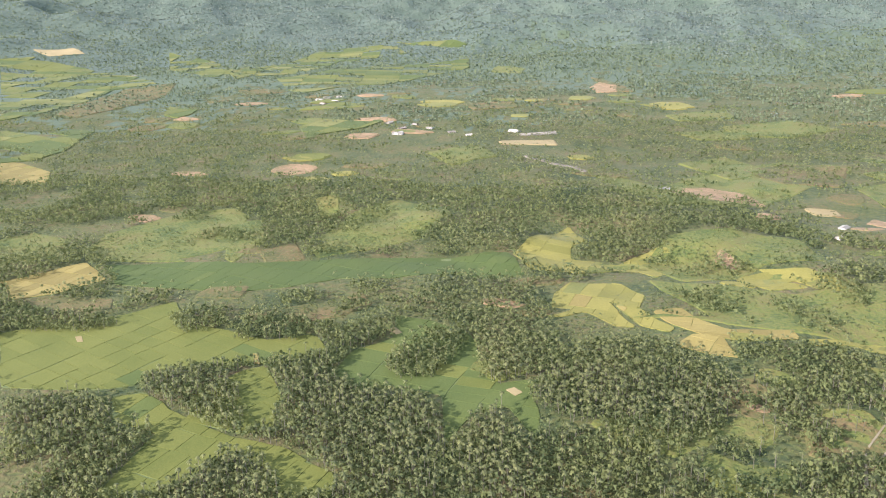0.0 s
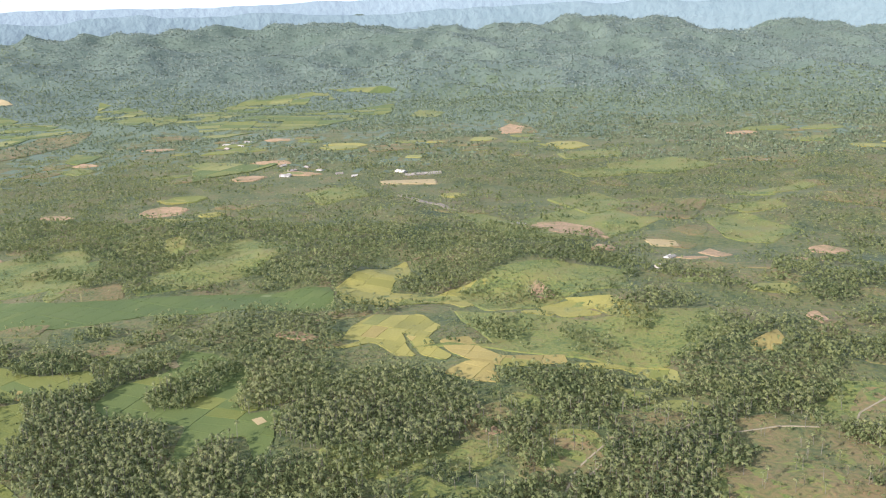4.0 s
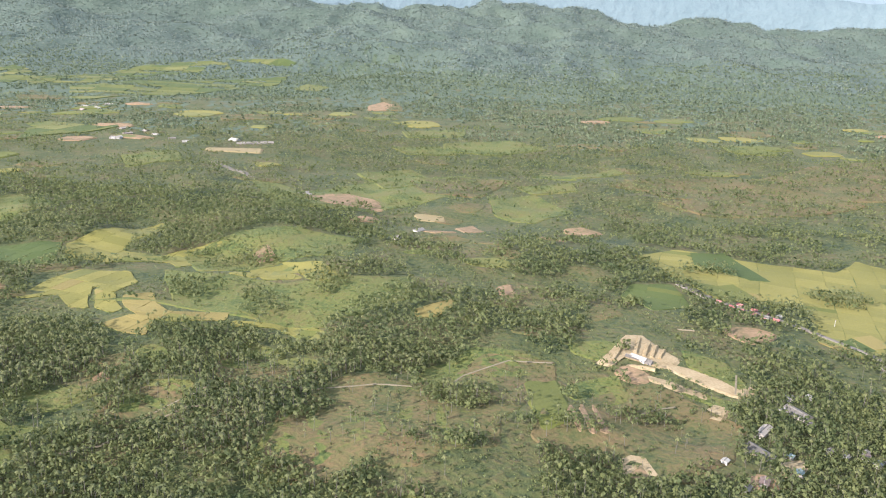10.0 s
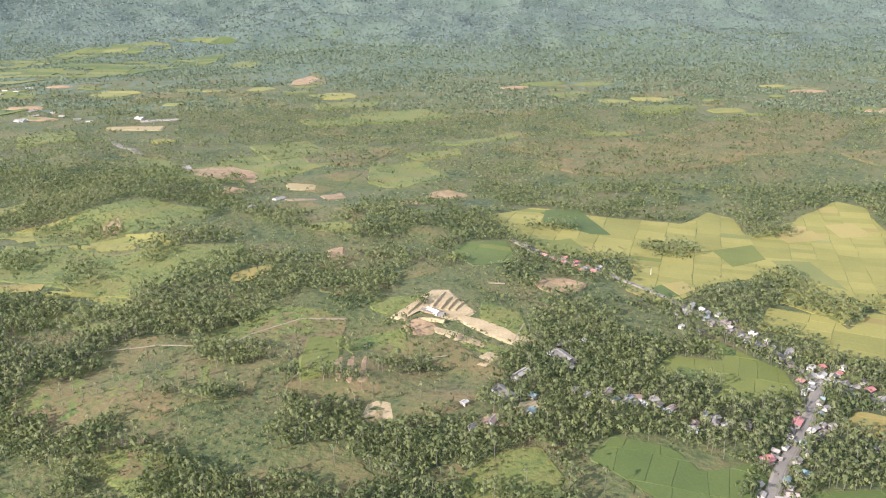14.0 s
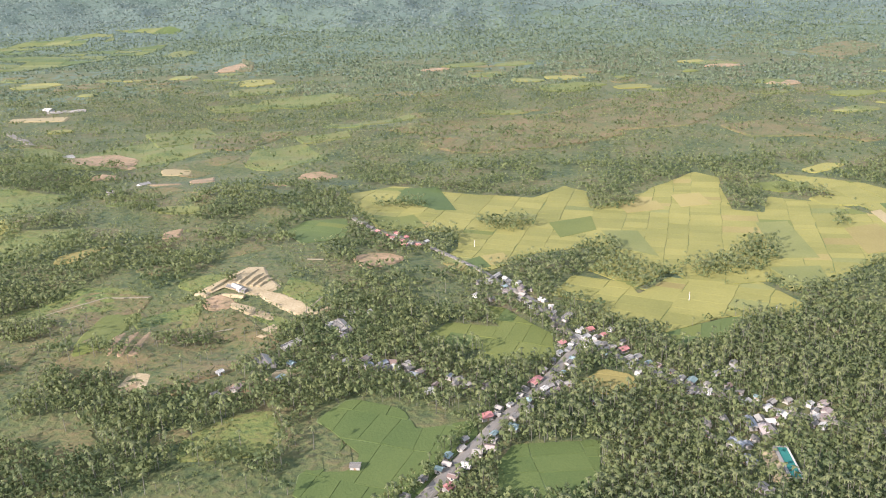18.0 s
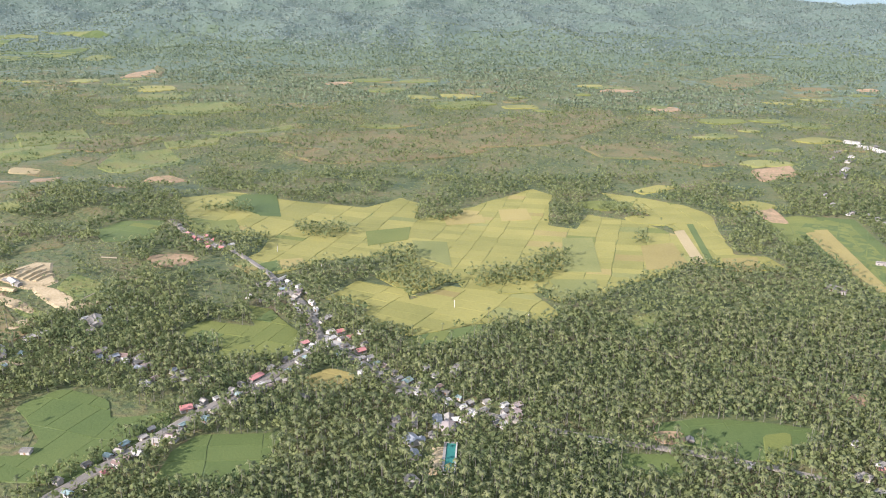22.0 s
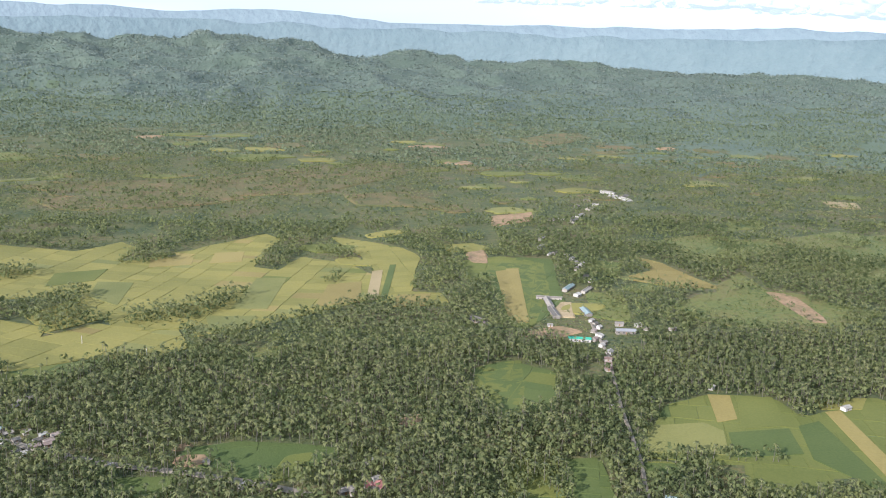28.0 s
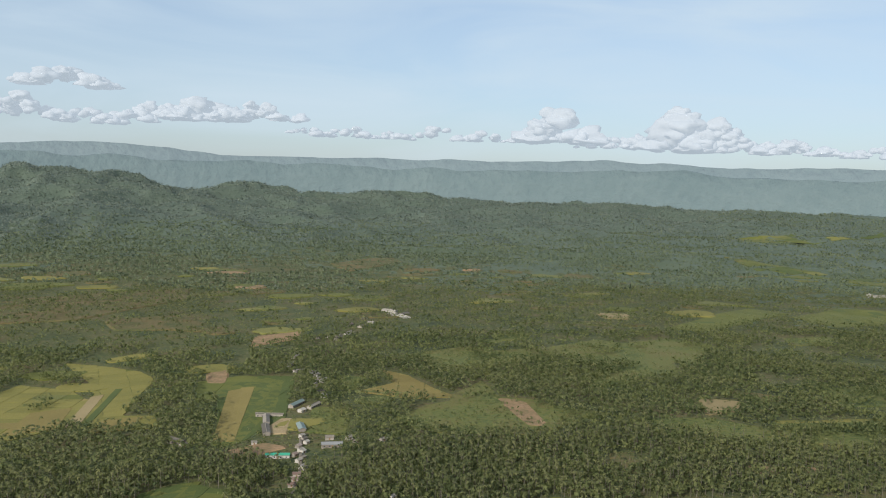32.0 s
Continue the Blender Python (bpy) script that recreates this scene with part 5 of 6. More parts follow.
house("tin", 718, 464, 3.6, 3.3, 47)
house("tin", 722, 458, 3.6, 3.3, 49)
house("tin", 707, 502, 3.6, 3.3, 53)
house("teal", 739, 450, 5.9, 4.6, 59)
house("white", 734, 453, 3.6, 3.3, 52)
house("tin", 736, 436, 3.6, 3.3, 37)
house("tin", 740, 434, 3.6, 3.3, 47)
house("white", 746, 437, 3.6, 3.3, 55)
house("tin", 754, 437, 4.6, 4.0, 30)
house("white", 766, 462, 4.6, 4.0, 30)
house("tin", 768, 474, 3.6, 3.3, 62)
house("rust", 758, 444, 3.6, 3.3, 51)
house("white", 749, 469, 3.6, 3.3, 51)
house("blue", 759, 403, 10.2, 4.6, -85)
house("blue", 747, 382, 7.6, 6.6, -51)
house("blue", 752, 382, 3.6, 3.3, -80)
house("blue", 749, 368, 6.1, 5.3, -67)
house("tin", 757, 388, 3.6, 3.3, -79)
house("rust", 765, 396, 9.5, 6.6, -86)
house("tin", 765, 407, 5.9, 4.6, -86)
house("white", 769, 405, 4.6, 4.0, 10)
house("tin", 768, 396, 4.6, 4.0, -80)
house("rust", 774, 406, 3.6, 3.3, -81)
house("tin", 750, 345, 6.1, 5.3, -57)
house("white", 763, 426, 4.6, 4.0, 53)
house("white", 772, 420, 3.6, 3.3, 41)
house("tin", 737, 403, 4.6, 4.0, -74)
house("rust", 736, 391, 10.7, 3.3, -79)
house("tin", 747, 403, 14.7, 2.6, -86)
house("tin", 785, 428, 3.6, 3.3, 38)
house("tin", 784, 417, 3.6, 3.3, 46)
house("white", 795, 424, 3.6, 3.3, 48)
house("tin", 795, 416, 3.6, 3.3, 51)
house("white", 794, 410, 3.6, 3.3, 47)
house("rust", 802, 424, 5.2, 4.0, 42)
house("rust", 801, 416, 4.6, 4.0, 47)
house("rust", 802, 412, 3.6, 3.3, 39)
house("tin", 790, 403, 3.6, 3.3, 42)
house("white", 794, 401, 3.6, 3.3, 47)
house("rust", 797, 410, 3.6, 3.3, 45)
house("white", 627, 619, 10.4, 3.3, 66)
house("tin", 621, 611, 3.6, 3.3, 56)
house("white", 636, 606, 3.6, 3.3, 68)
house("rust", 646, 589, 4.6, 4.0, -12)
house("tin", 644, 573, 3.6, 3.3, 49)
house("white", 660, 572, 5.9, 4.0, -44)
house("white", 665, 559, 3.6, 3.3, -3)
house("tin", 675, 542, 9.3, 4.0, 61)
house("white", 612, 576, 3.6, 3.3, 67)
house("tin", 613, 603, 3.6, 3.3, 64)
house("tin", 666, 548, 3.6, 3.3, 58)
house("tin", 652, 593, 3.6, 3.3, 64)
house("tin", 526, 511, 10.0, 5.9, -47)
house("white", 527, 533, 3.6, 3.3, 74)
house("white", 542, 538, 3.6, 3.3, 75)
house("blue", 554, 455, 4.6, 4.0, 51)
house("tin", 560, 454, 4.6, 4.0, 61)
house("rust", 567, 462, 5.5, 4.0, -3)
house("tin", 576, 460, 4.6, 4.0, 69)
house("blue", 582, 447, 4.6, 4.0, -22)
house("tin", 606, 438, 3.6, 3.3, 71)
house("blue", 602, 447, 3.6, 3.3, 66)
house("rust", 595, 436, 3.6, 3.3, 68)
house("tin", 552, 467, 3.6, 3.3, 63)
house("red", 530, 707, 5.5, 4.0, -43)
house("red", 536, 702, 4.6, 4.0, -38)
house("red", 538, 715, 4.6, 4.0, -39)
house("red", 545, 696, 4.6, 4.0, -38)
house("red", 548, 706, 4.6, 4.0, -39)
house("white", 553, 690, 4.6, 4.0, -30)
house("red", 556, 701, 4.6, 4.0, -39)
house("red", 560, 685, 4.6, 4.0, -30)
house("white", 565, 696, 4.6, 4.0, 53)
house("red", 549, 684, 4.6, 4.0, -30)
house("red", 521, 717, 4.6, 4.0, -42)
house("tin", 514, 726, 4.6, 4.0, -42)
house("tin", 505, 738, 5.6, 4.0, -49)
house("tin", 1115, 670, 21.4, 2.6, -10)
house("tin", 1112, 656, 24.0, 4.6, -91)
house("tin", 1111, 629, 23.8, 5.3, -89)
house("green", 1117, 564, 15.7, 4.0, -8)
house("blue", 1155, 579, 14.5, 4.6, -3)
house("tin", 1155, 597, 5.9, 4.0, -1)
house("teal", 1137, 629, 17.0, 5.3, -86)
house("teal", 1138, 700, 19.9, 4.6, 58)
house("white", 1141, 678, 5.5, 4.6, 48)
house("white", 1102, 598, 3.6, 3.3, 1)
house("tin", 1152, 691, 17.9, 4.0, 57)
house("white", 1136, 607, 3.6, 3.3, 45)
house("tin", 1137, 599, 3.6, 3.3, 44)
house("white", 1138, 591, 3.6, 3.3, 48)
house("rust", 1132, 583, 3.6, 3.3, 48)
house("white", 1133, 573, 3.6, 3.3, 40)
house("rust", 1128, 564, 3.6, 3.3, 47)
house("white", 1134, 570, 3.6, 3.3, 50)
house("tin", 1133, 556, 3.6, 3.3, 49)
house("white", 1130, 551, 3.6, 3.3, 42)
house("white", 1132, 537, 5.9, 4.0, 64)
house("rust", 1127, 523, 4.6, 4.0, -7)
house("rust", 1125, 514, 4.6, 4.0, -7)
house("rust", 1123, 506, 4.6, 4.0, -7)
house("white", 1108, 445, 3.6, 3.3, -0)
house("tin", 1135, 455, 3.6, 3.3, 38)
house("white", 1142, 858, 12.4, 4.0, 61)
house("tin", 1150, 897, 15.8, 4.0, 65)
house("white", 1161, 818, 5.9, 4.0, 52)
house("white", 1164, 805, 5.9, 4.0, 57)
house("tin", 1164, 789, 5.9, 4.0, 54)
house("white", 1168, 780, 11.0, 4.0, 58)
house("tin", 1151, 830, 5.9, 4.0, 55)
house("white", 1303, 1167, 12.7, 12.0, -44)
house("white", 1314, 1144, 19.0, 12.0, -71)
house("tin", 1206, 990, 18.9, 7.0, 61)
house("white", 1222, 1023, 16.9, 7.0, 58)
house("tin", 1246, 1072, 18.9, 7.0, 58)
house("red", 974, 360, 5.3, 4.6, 65)
house("tin", 962, 356, 4.6, 4.0, -51)
house("tin", 962, 343, 4.6, 4.0, 42)
house("tin", 988, 340, 3.6, 3.3, 46)
house("tin", 996, 336, 3.6, 3.3, 29)
house("tin", 1008, 320, 5.3, 4.6, 31)
house("tin", 1046, 321, 4.6, 4.0, 29)
house("tin", 1067, 313, 4.6, 4.0, 19)
house("tin", 1107, 332, 6.1, 5.3, -68)
house("teal", 1109, 341, 4.6, 4.0, -22)
house("white", 1095, 312, 3.6, 3.3, 24)
house("rust", 1105, 310, 6.1, 5.3, -5)
house("tin", 1105, 319, 4.6, 4.0, 38)
house("tin", 888, 389, 3.6, 3.3, -94)
house("red", 970, 360, 4.6, 4.0, -66)
house("white", 973, 367, 3.6, 3.3, 36)
house("tin", 958, 356, 4.6, 4.0, 28)
house("white", 842, 387, 2.9, 2.6, 58)
house("white", 969, 387, 2.9, 2.6, 34)
house("tin", 1049, 616, 13.9, 7.0, -48)
house("tin", 492, 457, 15.9, 8.0, -57)
house("tin", 501, 484, 14.3, 5.0, 56)
house("tin", 528, 512, 17.3, 7.0, -59)
house("white", 519, 514, 4.6, 4.0, 55)
house("white", 530, 533, 4.6, 4.0, 47)
house("blue", 562, 459, 4.7, 4.0, 49)
house("tin", 565, 453, 4.6, 4.0, 45)
house("white", 570, 455, 4.6, 4.0, -23)
house("tin", 577, 459, 4.8, 4.0, 48)
house("white", 539, 460, 3.6, 3.3, 47)
house("tin", 532, 465, 3.6, 3.3, 52)
house("white", 470, 440, 3.6, 3.3, 56)
house("tin", 476, 415, 4.6, 4.0, 49)
house("white", 74, 1023, 21.1, 14.0, 48)
house("white", -145, 1391, 18.0, 12.0, -27)
house("tin", -104, 1374, 60.0, 10.0, 22)
house("white", -335, 1354, 17.9, 12.0, 64)
house("white", 243, 870, 12.1, 8.0, 56)
house("tin", 227, 825, 6.1, 5.3, 51)
house("tin", 439, 572, 18.8, 4.0, -29)
house("white", 439, 573, 12.1, 5.0, -41)

house("white", -1296, 2194, 30.0, 14.0, -10)
house("white", -832, 1930, 22.0, 12.0, -2)
house("tin", -826, 1961, 26.0, 12.0, -27)
house("white", -792, 1917, 20.0, 12.0, 52)
house("rust", -787, 1949, 22.0, 12.0, 10)
house("white", -757, 1909, 18.0, 10.0, 21)
house("white", -602, 1740, 18.0, 10.0, -21)
house("tin", -593, 1768, 22.0, 12.0, -29)
house("white", -556, 1708, 18.0, 10.0, -32)
house("rust", -573, 1677, 16.0, 10.0, -38)
house("white", -566, 1773, 16.0, 9.0, 11)
house("white", -438, 1896, 26.0, 12.0, 30)
house("white", -525, 2894, 30.0, 14.0, 77)
house("white", -335, 1351, 18.0, 11.0, -3)
house("tin", -375, 1457, 14.0, 9.0, 62)
house("rust", -340, 1402, 14.0, 9.0, 57)
house("tin", -324, 1438, 12.0, 8.0, -33)
house("white", -293, 1409, 10.0, 7.0, -12)
house("tin", -248, 1375, 12.0, 8.0, 26)
house("white", -215, 1351, 10.0, 7.0, 28)
house("white", -1688, 2442, 18.0, 10.0, 6)
house("white", -1579, 2362, 16.0, 10.0, -5)
house("tin", -1440, 2287, 16.0, 10.0, 59)
house("white", 2329, 1423, 34.0, 14.0, -18)
house("white", 2348, 1460, 20.0, 10.0, 65)
house("white", 2020, 3642, 22.0, 12.0, -27)
house("white", 2077, 2806, 18.0, 10.0, -7)
house("white", 1982, 1993, 14.0, 8.0, -13)
house("tin", 2332, 2318, 16.0, 9.0, 80)
house("white", 2718, 2550, 24.0, 12.0, 78)
house("white", 1304, 1202, 22.0, 9.0, -37)
house("white", 1304, 1156, 14.0, 8.0, 66)
house("tin", 1320, 1172, 16.0, 8.0, 42)
house("tin", 1208, 1006, 9.0, 6.0, 63)
house("white", 1194, 1001, 8.0, 5.0, -7)
house("rust", 1232, 1088, 9.0, 6.0, 62)
house("tin", 1257, 1134, 9.0, 6.0, -6)
house("white", 1260, 1099, 8.0, 5.0, -16)
house("tin", 1180, 997, 8.0, 5.0, -19)
house("teal", 508, 456, 5.0, 4.0, -40)
house("teal", 507, 435, 5.0, 4.0, 70)
house("rust", 550, 462, 5.0, 4.0, 60)
house("tin", 578, 454, 5.0, 4.0, 60)
house("rust", 585, 451, 5.0, 4.0, 45)
house("tin", 612, 438, 5.0, 4.0, 45)
house("white", 621, 605, 5.0, 3.6, 30)
house("rust", 634, 586, 5.0, 4.0, 60)
house("rust", 645, 595, 5.5, 4.0, 70)
house("tin", 646, 581, 5.0, 4.0, -40)
house("tin", 673, 537, 5.0, 4.0, 70)
house("tin", 624, 570, 4.0, 3.4, 30)
house("white", 643, 605, 4.0, 3.4, 60)
house("rust", 531, 496, 5.0, 4.0, 70)
house("rust", 486, 422, 7.0, 4.5, 70)
house("tin", 607, 444, 5.0, 4.0, 30)
house("white", 767, 467, 6.0, 4.4, -40)
house("white", 755, 460, 4.0, 3.4, 45)
house("white", 778, 413, 5.0, 4.0, -40)
house("tin", 683, 424, 6.5, 4.5, -40)
house("rust", 1053, 607, 5.0, 3.6, 45)
house("white", 1179, 472, 3.4, 2.8, 45)
house("white", 910, 364, 3.4, 2.6, 45)
house("tin", 1192, 584, 5.0, 3.4, 30)
house("white", 1169, 594, 5.0, 3.4, 30)
house("tin", 1173, 586, 4.0, 3.4, 45)
house("tin", 1160, 765, 6.0, 4.0, 70)
house("white", 1145, 826, 5.0, 4.0, 70)
house("tin", 1161, 736, 6.0, 4.0, 30)
house("white", 1163, 721, 5.0, 4.0, -40)
house("white", 1247, 439, 6.0, 3.6, 30)


def roadside(pts, first, last, gap, seed):
    """Small houses and sheds packed along both sides of a road."""
    rng = random.Random(seed)
    steps = along(pts, 2)
    k = first
    while k < min(last, len(steps)):
        x, y, a = steps[k]
        side = rng.choice((-1, 1))
        off = rng.uniform(3.0, 7.5)
        px, py = x - math.sin(a) * off * side, y + math.cos(a) * off * side
        if all(abs(px - hx) > hr + 2.2 or abs(py - hy) > hr + 2.2 for hx, hy, hr in HOUSES):
            house(rng.choice(("tin", "tin", "white", "rust", "rust", "tin", "teal")), px, py, rng.uniform(2.8, 4.6), rng.uniform(2.4, 3.4), math.degrees(a) + rng.choice((0, 90)) + rng.uniform(-8, 8))
        k += rng.randint(1, gap)


for _pts, _first, _last, _gap, _seed in ((ROADS[0][0], 34, 200, 2, 1), (ROADS[1][0], 4, 60, 5, 2), (ROADS[2][0], 2, 200, 2, 3), (ROADS[3][0], 0, 26, 3, 4)):
    roadside(_pts, _first, _last, _gap, _seed)


# ---- the swimming pool behind the farm buildings ----
def pool(x, y, long, wide, turn):
    thing = new("swimming_pool")
    thing.matrix_basis = pose(x, y, hz(x, y), 0, 0, turn)
    tagged(thing, "long green-watered pool with white concrete walls", "pool")
    a, b = long / 2, wide / 2
    bm = bmesh.new()
    box(bm, -a, a, -b, b, 0.2, 1.5)
    part("water", bm, M["water"], thing)
    for p in ((-a - 0.8, a + 0.8, b, b + 1.4), (-a - 0.8, a + 0.8, -b - 0.7, -b), (-a - 0.8, -a, -b, b), (a, a + 0.8, -b, b)):
        bm = bmesh.new()
        box(bm, *p, -0.6, 1.9)
        part("rim_wall", bm, M["white"], thing)
    HOUSES.append((x, y, wide / 2 + 2))
    for k in (-2, -1, 1, 2):
        HOUSES.append((x + k * 4.5 * math.cos(radians(turn)), y + k * 4.5 * math.sin(radians(turn)), wide / 2 + 2))


pool(767, 367, 25.6, 4.7, 89)


# ---- earth mounds between the cut terraces of the building site ----
def mound(x, y, long, wide, tall, turn):
    bm = bmesh.new()
    n = 8
    rows = []
    rng = random.Random(int(x * y))
    for k in range(n + 1):
        u = -long / 2 + long * k / n
        w, h = wide / 2 * rng.uniform(0.8, 1.15), tall * rng.uniform(0.7, 1.15) * math.sin(math.pi * (0.12 + 0.76 * k / n)) ** 0.5
        rows.append([bm.verts.new(p) for p in ((u, -w, -0.6), (u, -w * 0.4, h), (u, w * 0.4, h * 0.9), (u, w, -0.6))])
    for p, q in zip(rows, rows[1:]):
        for k in range(3):
            bm.faces.new((p[k], q[k], q[k + 1], p[k + 1]))
    for r in (rows[0], rows[-1]):
        bm.faces.new(r)
    bmesh.ops.recalc_face_normals(bm, faces=bm.faces)
    ob = new("earth_mound", from_bm("earth_mound", bm, M["sand"]))
    ob.matrix_basis = pose(x, y, hz(x, y) + 0.5, 0, 0, turn)
    tagged(ob, "long heap of pale excavated earth on the building site", "earth mound", "earth mounds")


mound(440, 595, 30, 4.5, 1.8, 78)
mound(446, 590, 25, 4.5, 1.8, 76)
mound(451, 588, 23, 4.5, 1.8, 75)
mound(456, 585, 17, 4.5, 1.8, 71)
mound(427, 585, 40, 4.5, 1.8, 71)
mound(439, 560, 19, 4.5, 1.8, -10)


# ---- posts in the fields ----
def post(x, y, tall):
    thing = new("utility_pole")
    thing.matrix_basis = pose(x, y, hz(x, y), 0, 0, 20)
    tagged(thing, "pale concrete utility pole standing in a rice field", "pole", "utility poles")
    bm = bmesh.new()
    bmesh.ops.create_cone(bm, cap_ends=True, segments=8, radius1=0.28, radius2=0.18, depth=tall + 1, matrix=Matrix.Translation((0, 0, tall / 2 - 0.5)))
    part("shaft", bm, M["whitewall"], thing)
    bm = bmesh.new()
    box(bm, -0.9, 0.9, -0.07, 0.07, tall - 0.8, tall - 0.6)
    part("crossarm", bm, M["wood"], thing)


post(763, 577, 6.5)
post(815, 551, 6.5)
post(653, 648, 6.5)
post(607, 690, 6.5)


# ---- clouds ----
def cloud(x, y, z, wide, tall, seed):
    """A heap of overlapping billows on a flat base."""
    rng = random.Random(seed)
    bm = bmesh.new()
    for k in range(15):
        u = rng.uniform(-0.5, 0.5)
        top = tall * (1 - 1.7 * abs(u)) * rng.uniform(0.35, 0.95)
        r = max(tall * rng.uniform(0.16, 0.32), 12)
        c = Vector((u * wide, rng.uniform(-0.1, 0.1) * wide, max(top - r, 0.0)))
        for v in bmesh.ops.create_icosphere(bm, subdivisions=3 if tall > 120 else 2, radius=1)["verts"]:
            d = v.co.normalized()
            swell = 0.8 + 0.5 * noise.fractal(d * 1.3 + Vector((k, seed, 0)), 0.8, 2.1, 5)
            v.co = Vector((d.x * r * 1.7, d.y * r * 1.4, d.z * r)) * swell + c
            v.co.z = max(v.co.z, 0.4 * v.co.z)
    for f in bm.faces:
        f.smooth = True
    ob = new("cloud", from_bm("cloud", bm, M["cloud"]))
    ob.matrix_basis = pose(x, y, z, 0, 0, math.degrees(math.atan2(y, x - 1090)) - 90)
    tagged(ob, "small white cumulus cloud low over the far hills", "cloud", kind="structure")


cloud(240, 4598, 664, 427, 156, 1)
cloud(20, 4566, 495, 469, 139, 2)
cloud(310, 4625, 487, 384, 104, 3)
cloud(510, 4653, 508, 299, 97, 4)
cloud(690, 4670, 530, 341, 139, 5)
cloud(904, 4683, 537, 427, 174, 6)
cloud(1168, 4685, 551, 469, 125, 7)
cloud(1456, 4676, 486, 256, 49, 8)
cloud(1671, 4655, 476, 384, 90, 9)
cloud(1886, 4623, 472, 256, 56, 10)
cloud(2131, 4574, 481, 469, 97, 11)
cloud(2389, 4507, 478, 341, 90, 12)
cloud(2613, 4437, 478, 256, 70, 13)
cloud(2772, 4378, 495, 341, 243, 14)
cloud(3041, 4267, 459, 384, 76, 15)
cloud(3203, 4189, 463, 384, 118, 16)
cloud(3359, 4106, 466, 299, 243, 17)
cloud(3522, 4013, 458, 341, 209, 18)
cloud(3677, 3915, 449, 384, 104, 19)
cloud(3845, 3799, 446, 384, 125, 20)
cloud(4004, 3679, 437, 341, 63, 21)
cloud(4132, 3575, 428, 299, 83, 22)



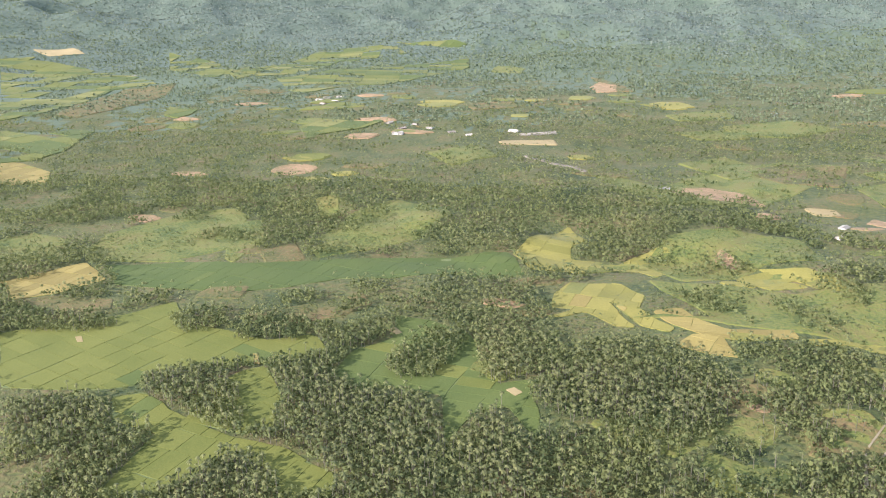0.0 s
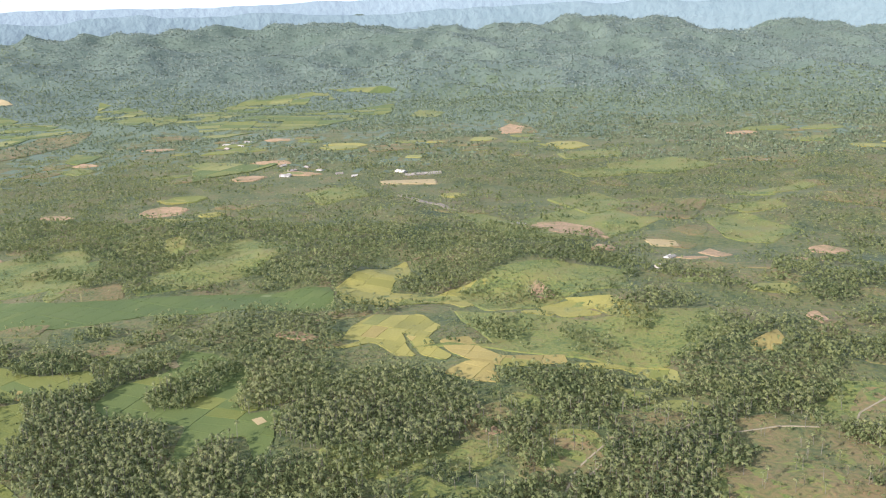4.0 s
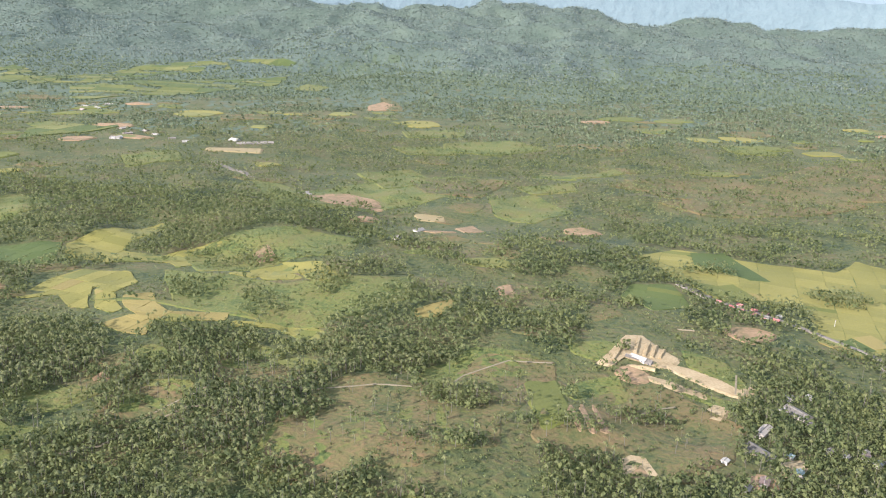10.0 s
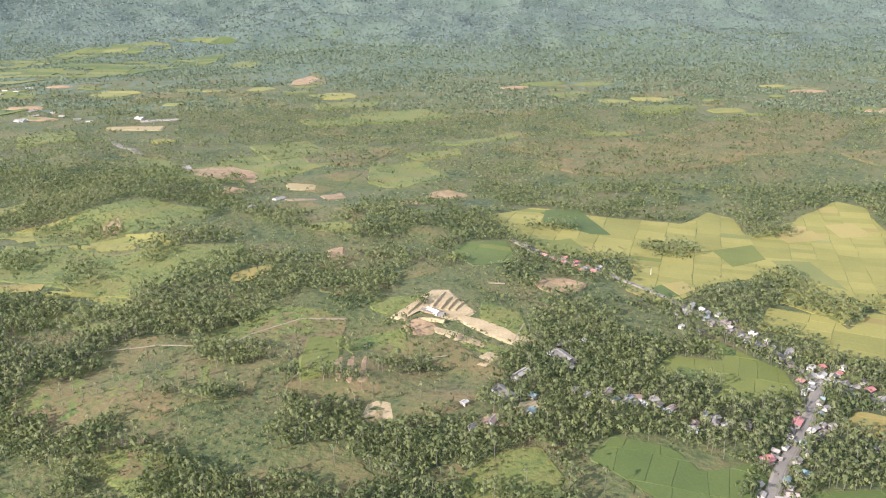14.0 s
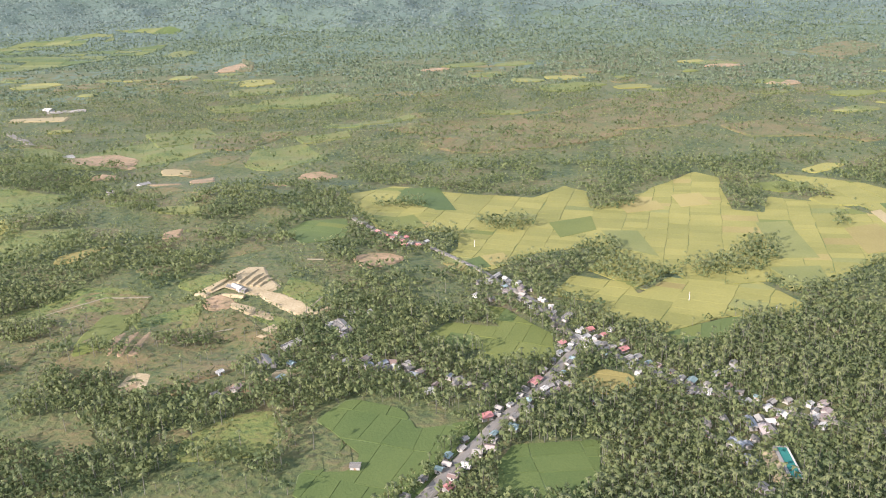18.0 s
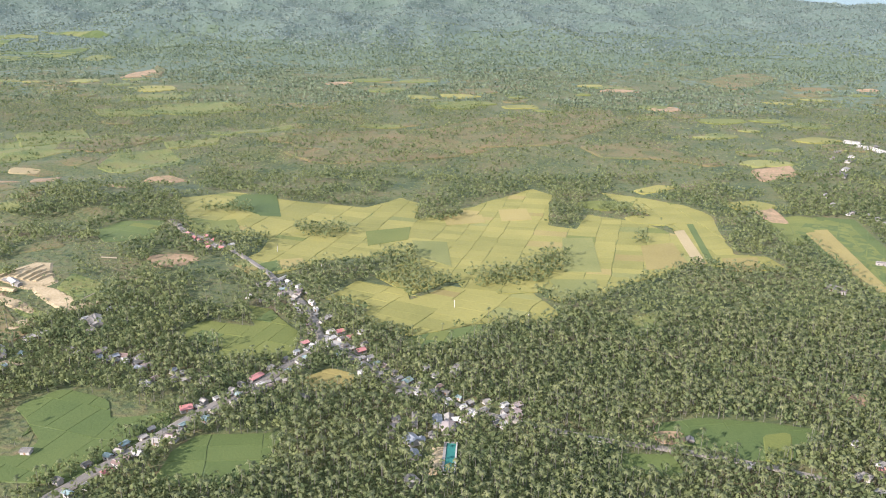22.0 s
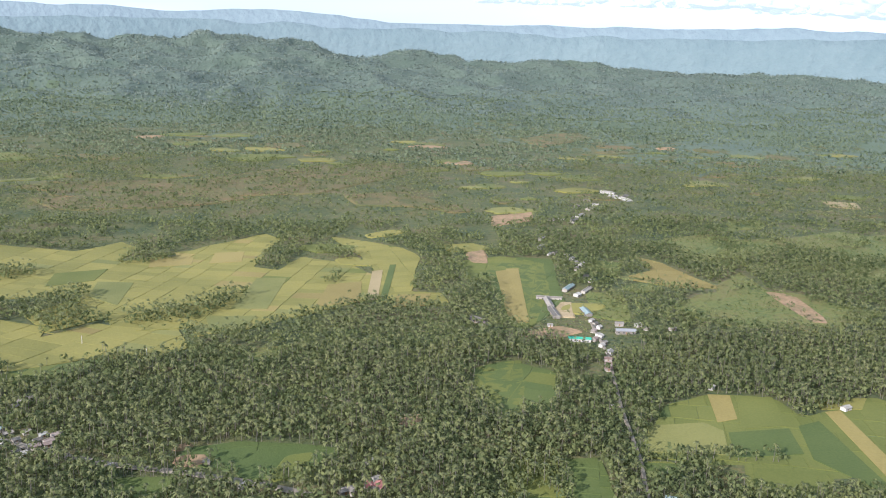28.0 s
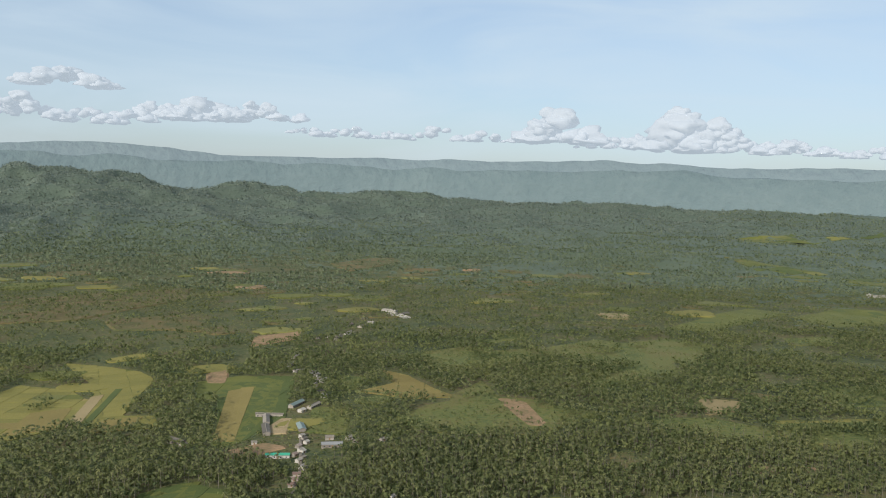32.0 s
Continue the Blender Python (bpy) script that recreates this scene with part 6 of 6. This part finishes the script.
def plant():
    rng = np.random.default_rng(11)
    palms = [[palm_shape(rng, f, s, 9.6, 2.5, tr) for _ in range(7)] for f, s, tr in ((11, 2, True), (8, 2, False), (8, 1, False))]
    broads = [[broad_shape(rng, c, 6.8, 2.6, tr, 5, 0.9) for _ in range(7)] for c, tr in ((32, True), (12, False), (6, False))]
    bands = [
        (-520, 1700, 290, 540, 4.05, 0),
        (-860, 2020, 540, 860, 4.6, 1),
        (-1300, 2650, 860, 1500, 6.2, 2),
    ]
    for x0, x1, y0, y1, step, lod in bands:
        x, y = spots(x0, x1, y0 - 100, y1 + 100, step, rng)
        wave = y + 200 * (fbm(x, y, 160, 1) - 0.5)
        seen = (wave >= y0) & (wave < y1) & (x > -35 - 0.85 * y) & (x < 1105 + 0.93 * y)
        x, y = x[seen], y[seen]
        d, p = density(x, y)
        free = ~near_road(x, y, 2.0)
        for hx, hy, hr in HOUSES:
            free &= (np.abs(x - hx) > hr) | (np.abs(y - hy) > hr)
        keep = (rng.random(len(x)) < d) & free
        x, y, p, d = x[keep], y[keep], p[keep], d[keep]
        palm = rng.random(len(x)) < p
        size = rng.uniform(0.62, 1.12, len(x)) * (1, 1.08, 1.3)[lod]
        if lod == 0:  # the trees round the road and the fields nearest to the path stand singly
            single = (x > 585) & (x < 720) & (y < 480) & (palm | (d > 0.3))
            some = [np.nonzero(single & palm)[0][:300], np.nonzero(single & ~palm)[0][:150]]
            single[:] = False
            for which, shapes, skin, name, label in ((some[0], palms[0], "frond", "coconut_palm", "tall coconut palm with drooping feathery fronds"), (some[1], broads[0], "leaf", "broadleaf_tree", "rounded broadleaf tree with a dense green crown")):
                single[which] = True
                protos = [tree_thing(name, s, M[skin], label) for s in shapes[:4]]
                for n, i in enumerate(which):
                    at = pose(x[i], y[i], hz(x[i], y[i]) - 0.1, 0, 0, rng.uniform(0, 360)) @ Matrix.Scale(size[i], 4)
                    if n < len(protos):
                        protos[n].matrix_basis = at
                    else:
                        copy_thing(protos[n % len(protos)], Matrix.Identity(4)).matrix_basis = at
            rest = ~single
            x, y, p, palm, size, d = x[rest], y[rest], p[rest], palm[rest], size[rest], d[rest]
        scatter(palms[lod], x[palm], y[palm], size[palm], rng, [M["bark"], M["frond"]], "coconut_palms", "dense stand of tall coconut palms with feathery crowns", "palm trees")
        b = ~palm
        scatter(broads[lod], x[b], y[b], rng.uniform(0.42, 1.1, b.sum()) * (1, 1.08, 1.3)[lod] * (0.55 + 0.45 * smooth(d[b], 0.15, 0.6)), rng, [M["bark"], M["leaf"]], "broadleaf_trees", "mixed dark green broadleaf trees and shrubs", "trees")
    # flattened crowns with lifted normals mute the far shadows, as haze would
    tufts = [(v, t, s, n + (0, 0, 0.6)) for v, t, s, n in (broad_shape(rng, 3, 2.6, 4.6, False, 3) for _ in range(8))]
    # distance alone picks the leaf tone with painted-in haze
    for x0, x1, y0, y1, step, skin in ((-2000, 3000, 1500, 2300, 10, "hazed_leaf"), (-2600, 3500, 2300, 3000, 11.5, "hazed_leaf"), (-3600, 4900, 3000, 4500, 13.5, "hazed_upland_leaf")):
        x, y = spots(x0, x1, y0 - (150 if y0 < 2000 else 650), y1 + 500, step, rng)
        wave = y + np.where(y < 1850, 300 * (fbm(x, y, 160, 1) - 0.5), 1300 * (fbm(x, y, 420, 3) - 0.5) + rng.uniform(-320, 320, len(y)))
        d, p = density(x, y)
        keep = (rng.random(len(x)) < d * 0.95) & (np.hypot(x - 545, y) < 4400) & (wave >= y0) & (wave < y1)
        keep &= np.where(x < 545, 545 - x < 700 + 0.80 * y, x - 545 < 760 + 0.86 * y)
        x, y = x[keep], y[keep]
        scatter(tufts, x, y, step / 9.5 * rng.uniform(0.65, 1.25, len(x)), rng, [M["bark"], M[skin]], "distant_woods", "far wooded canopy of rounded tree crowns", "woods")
    # undergrowth between the palms
    under = [broad_shape(rng, 12, 6.4, 2.9, False, 4, 0.76) for _ in range(8)]
    brush = [broad_shape(rng, 5, 6.4, 3.4, False, 4, 0.8) for _ in range(8)]
    for shapes, y0, y1, step in ((under, 295, 560, 4.3), (brush, 560, 1000, 5.9)):
        x, y = spots(-50 - 0.85 * y1, 1110 + 0.93 * y1, y0, y1, step, rng)
        d, p = density(x, y)
        ok = (d > 0.5) & ~near_road(x, y, 1.6) & (x > -35 - 0.85 * y) & (x < 1105 + 0.93 * y)
        for hx, hy, hr in HOUSES:
            ok &= (np.abs(x - hx) > hr) | (np.abs(y - hy) > hr)
        scatter(shapes, x[ok], y[ok], rng.uniform(0.6, 1.3, ok.sum()), rng, [M["bark"], M["leaf"]], "undergrowth", "dense green undergrowth of shrubs and bananas below palms", "shrubs")
    # low scrub over the open land
    bushes = [broad_shape(rng, 4, 1.2, 1.1, False, 4) for _ in range(8)]
    for y0, y1, step, size in ((300, 900, 4.9, 1.15), (900, 1700, 10.5, 2.6)):
        x, y = spots(-50 - 0.85 * y1, 1110 + 0.93 * y1, y0, y1, step, rng)
        d, p = density(x, y)
        ok = (d > 0.05) & (d < 0.6) & (rng.random(len(x)) < smooth(fbm(x, y, 45, 2, 3), 0.36, 0.58)) & ~near_road(x, y, 2) & (x > -35 - 0.85 * y) & (x < 1105 + 0.93 * y)
        scatter(bushes, x[ok], y[ok], size * rng.uniform(0.45, 1.4, ok.sum()), rng, [M["bark"], M["leaf"]], "low_scrub", "low green bushes scattered over rough pasture", "shrubs")


plant()
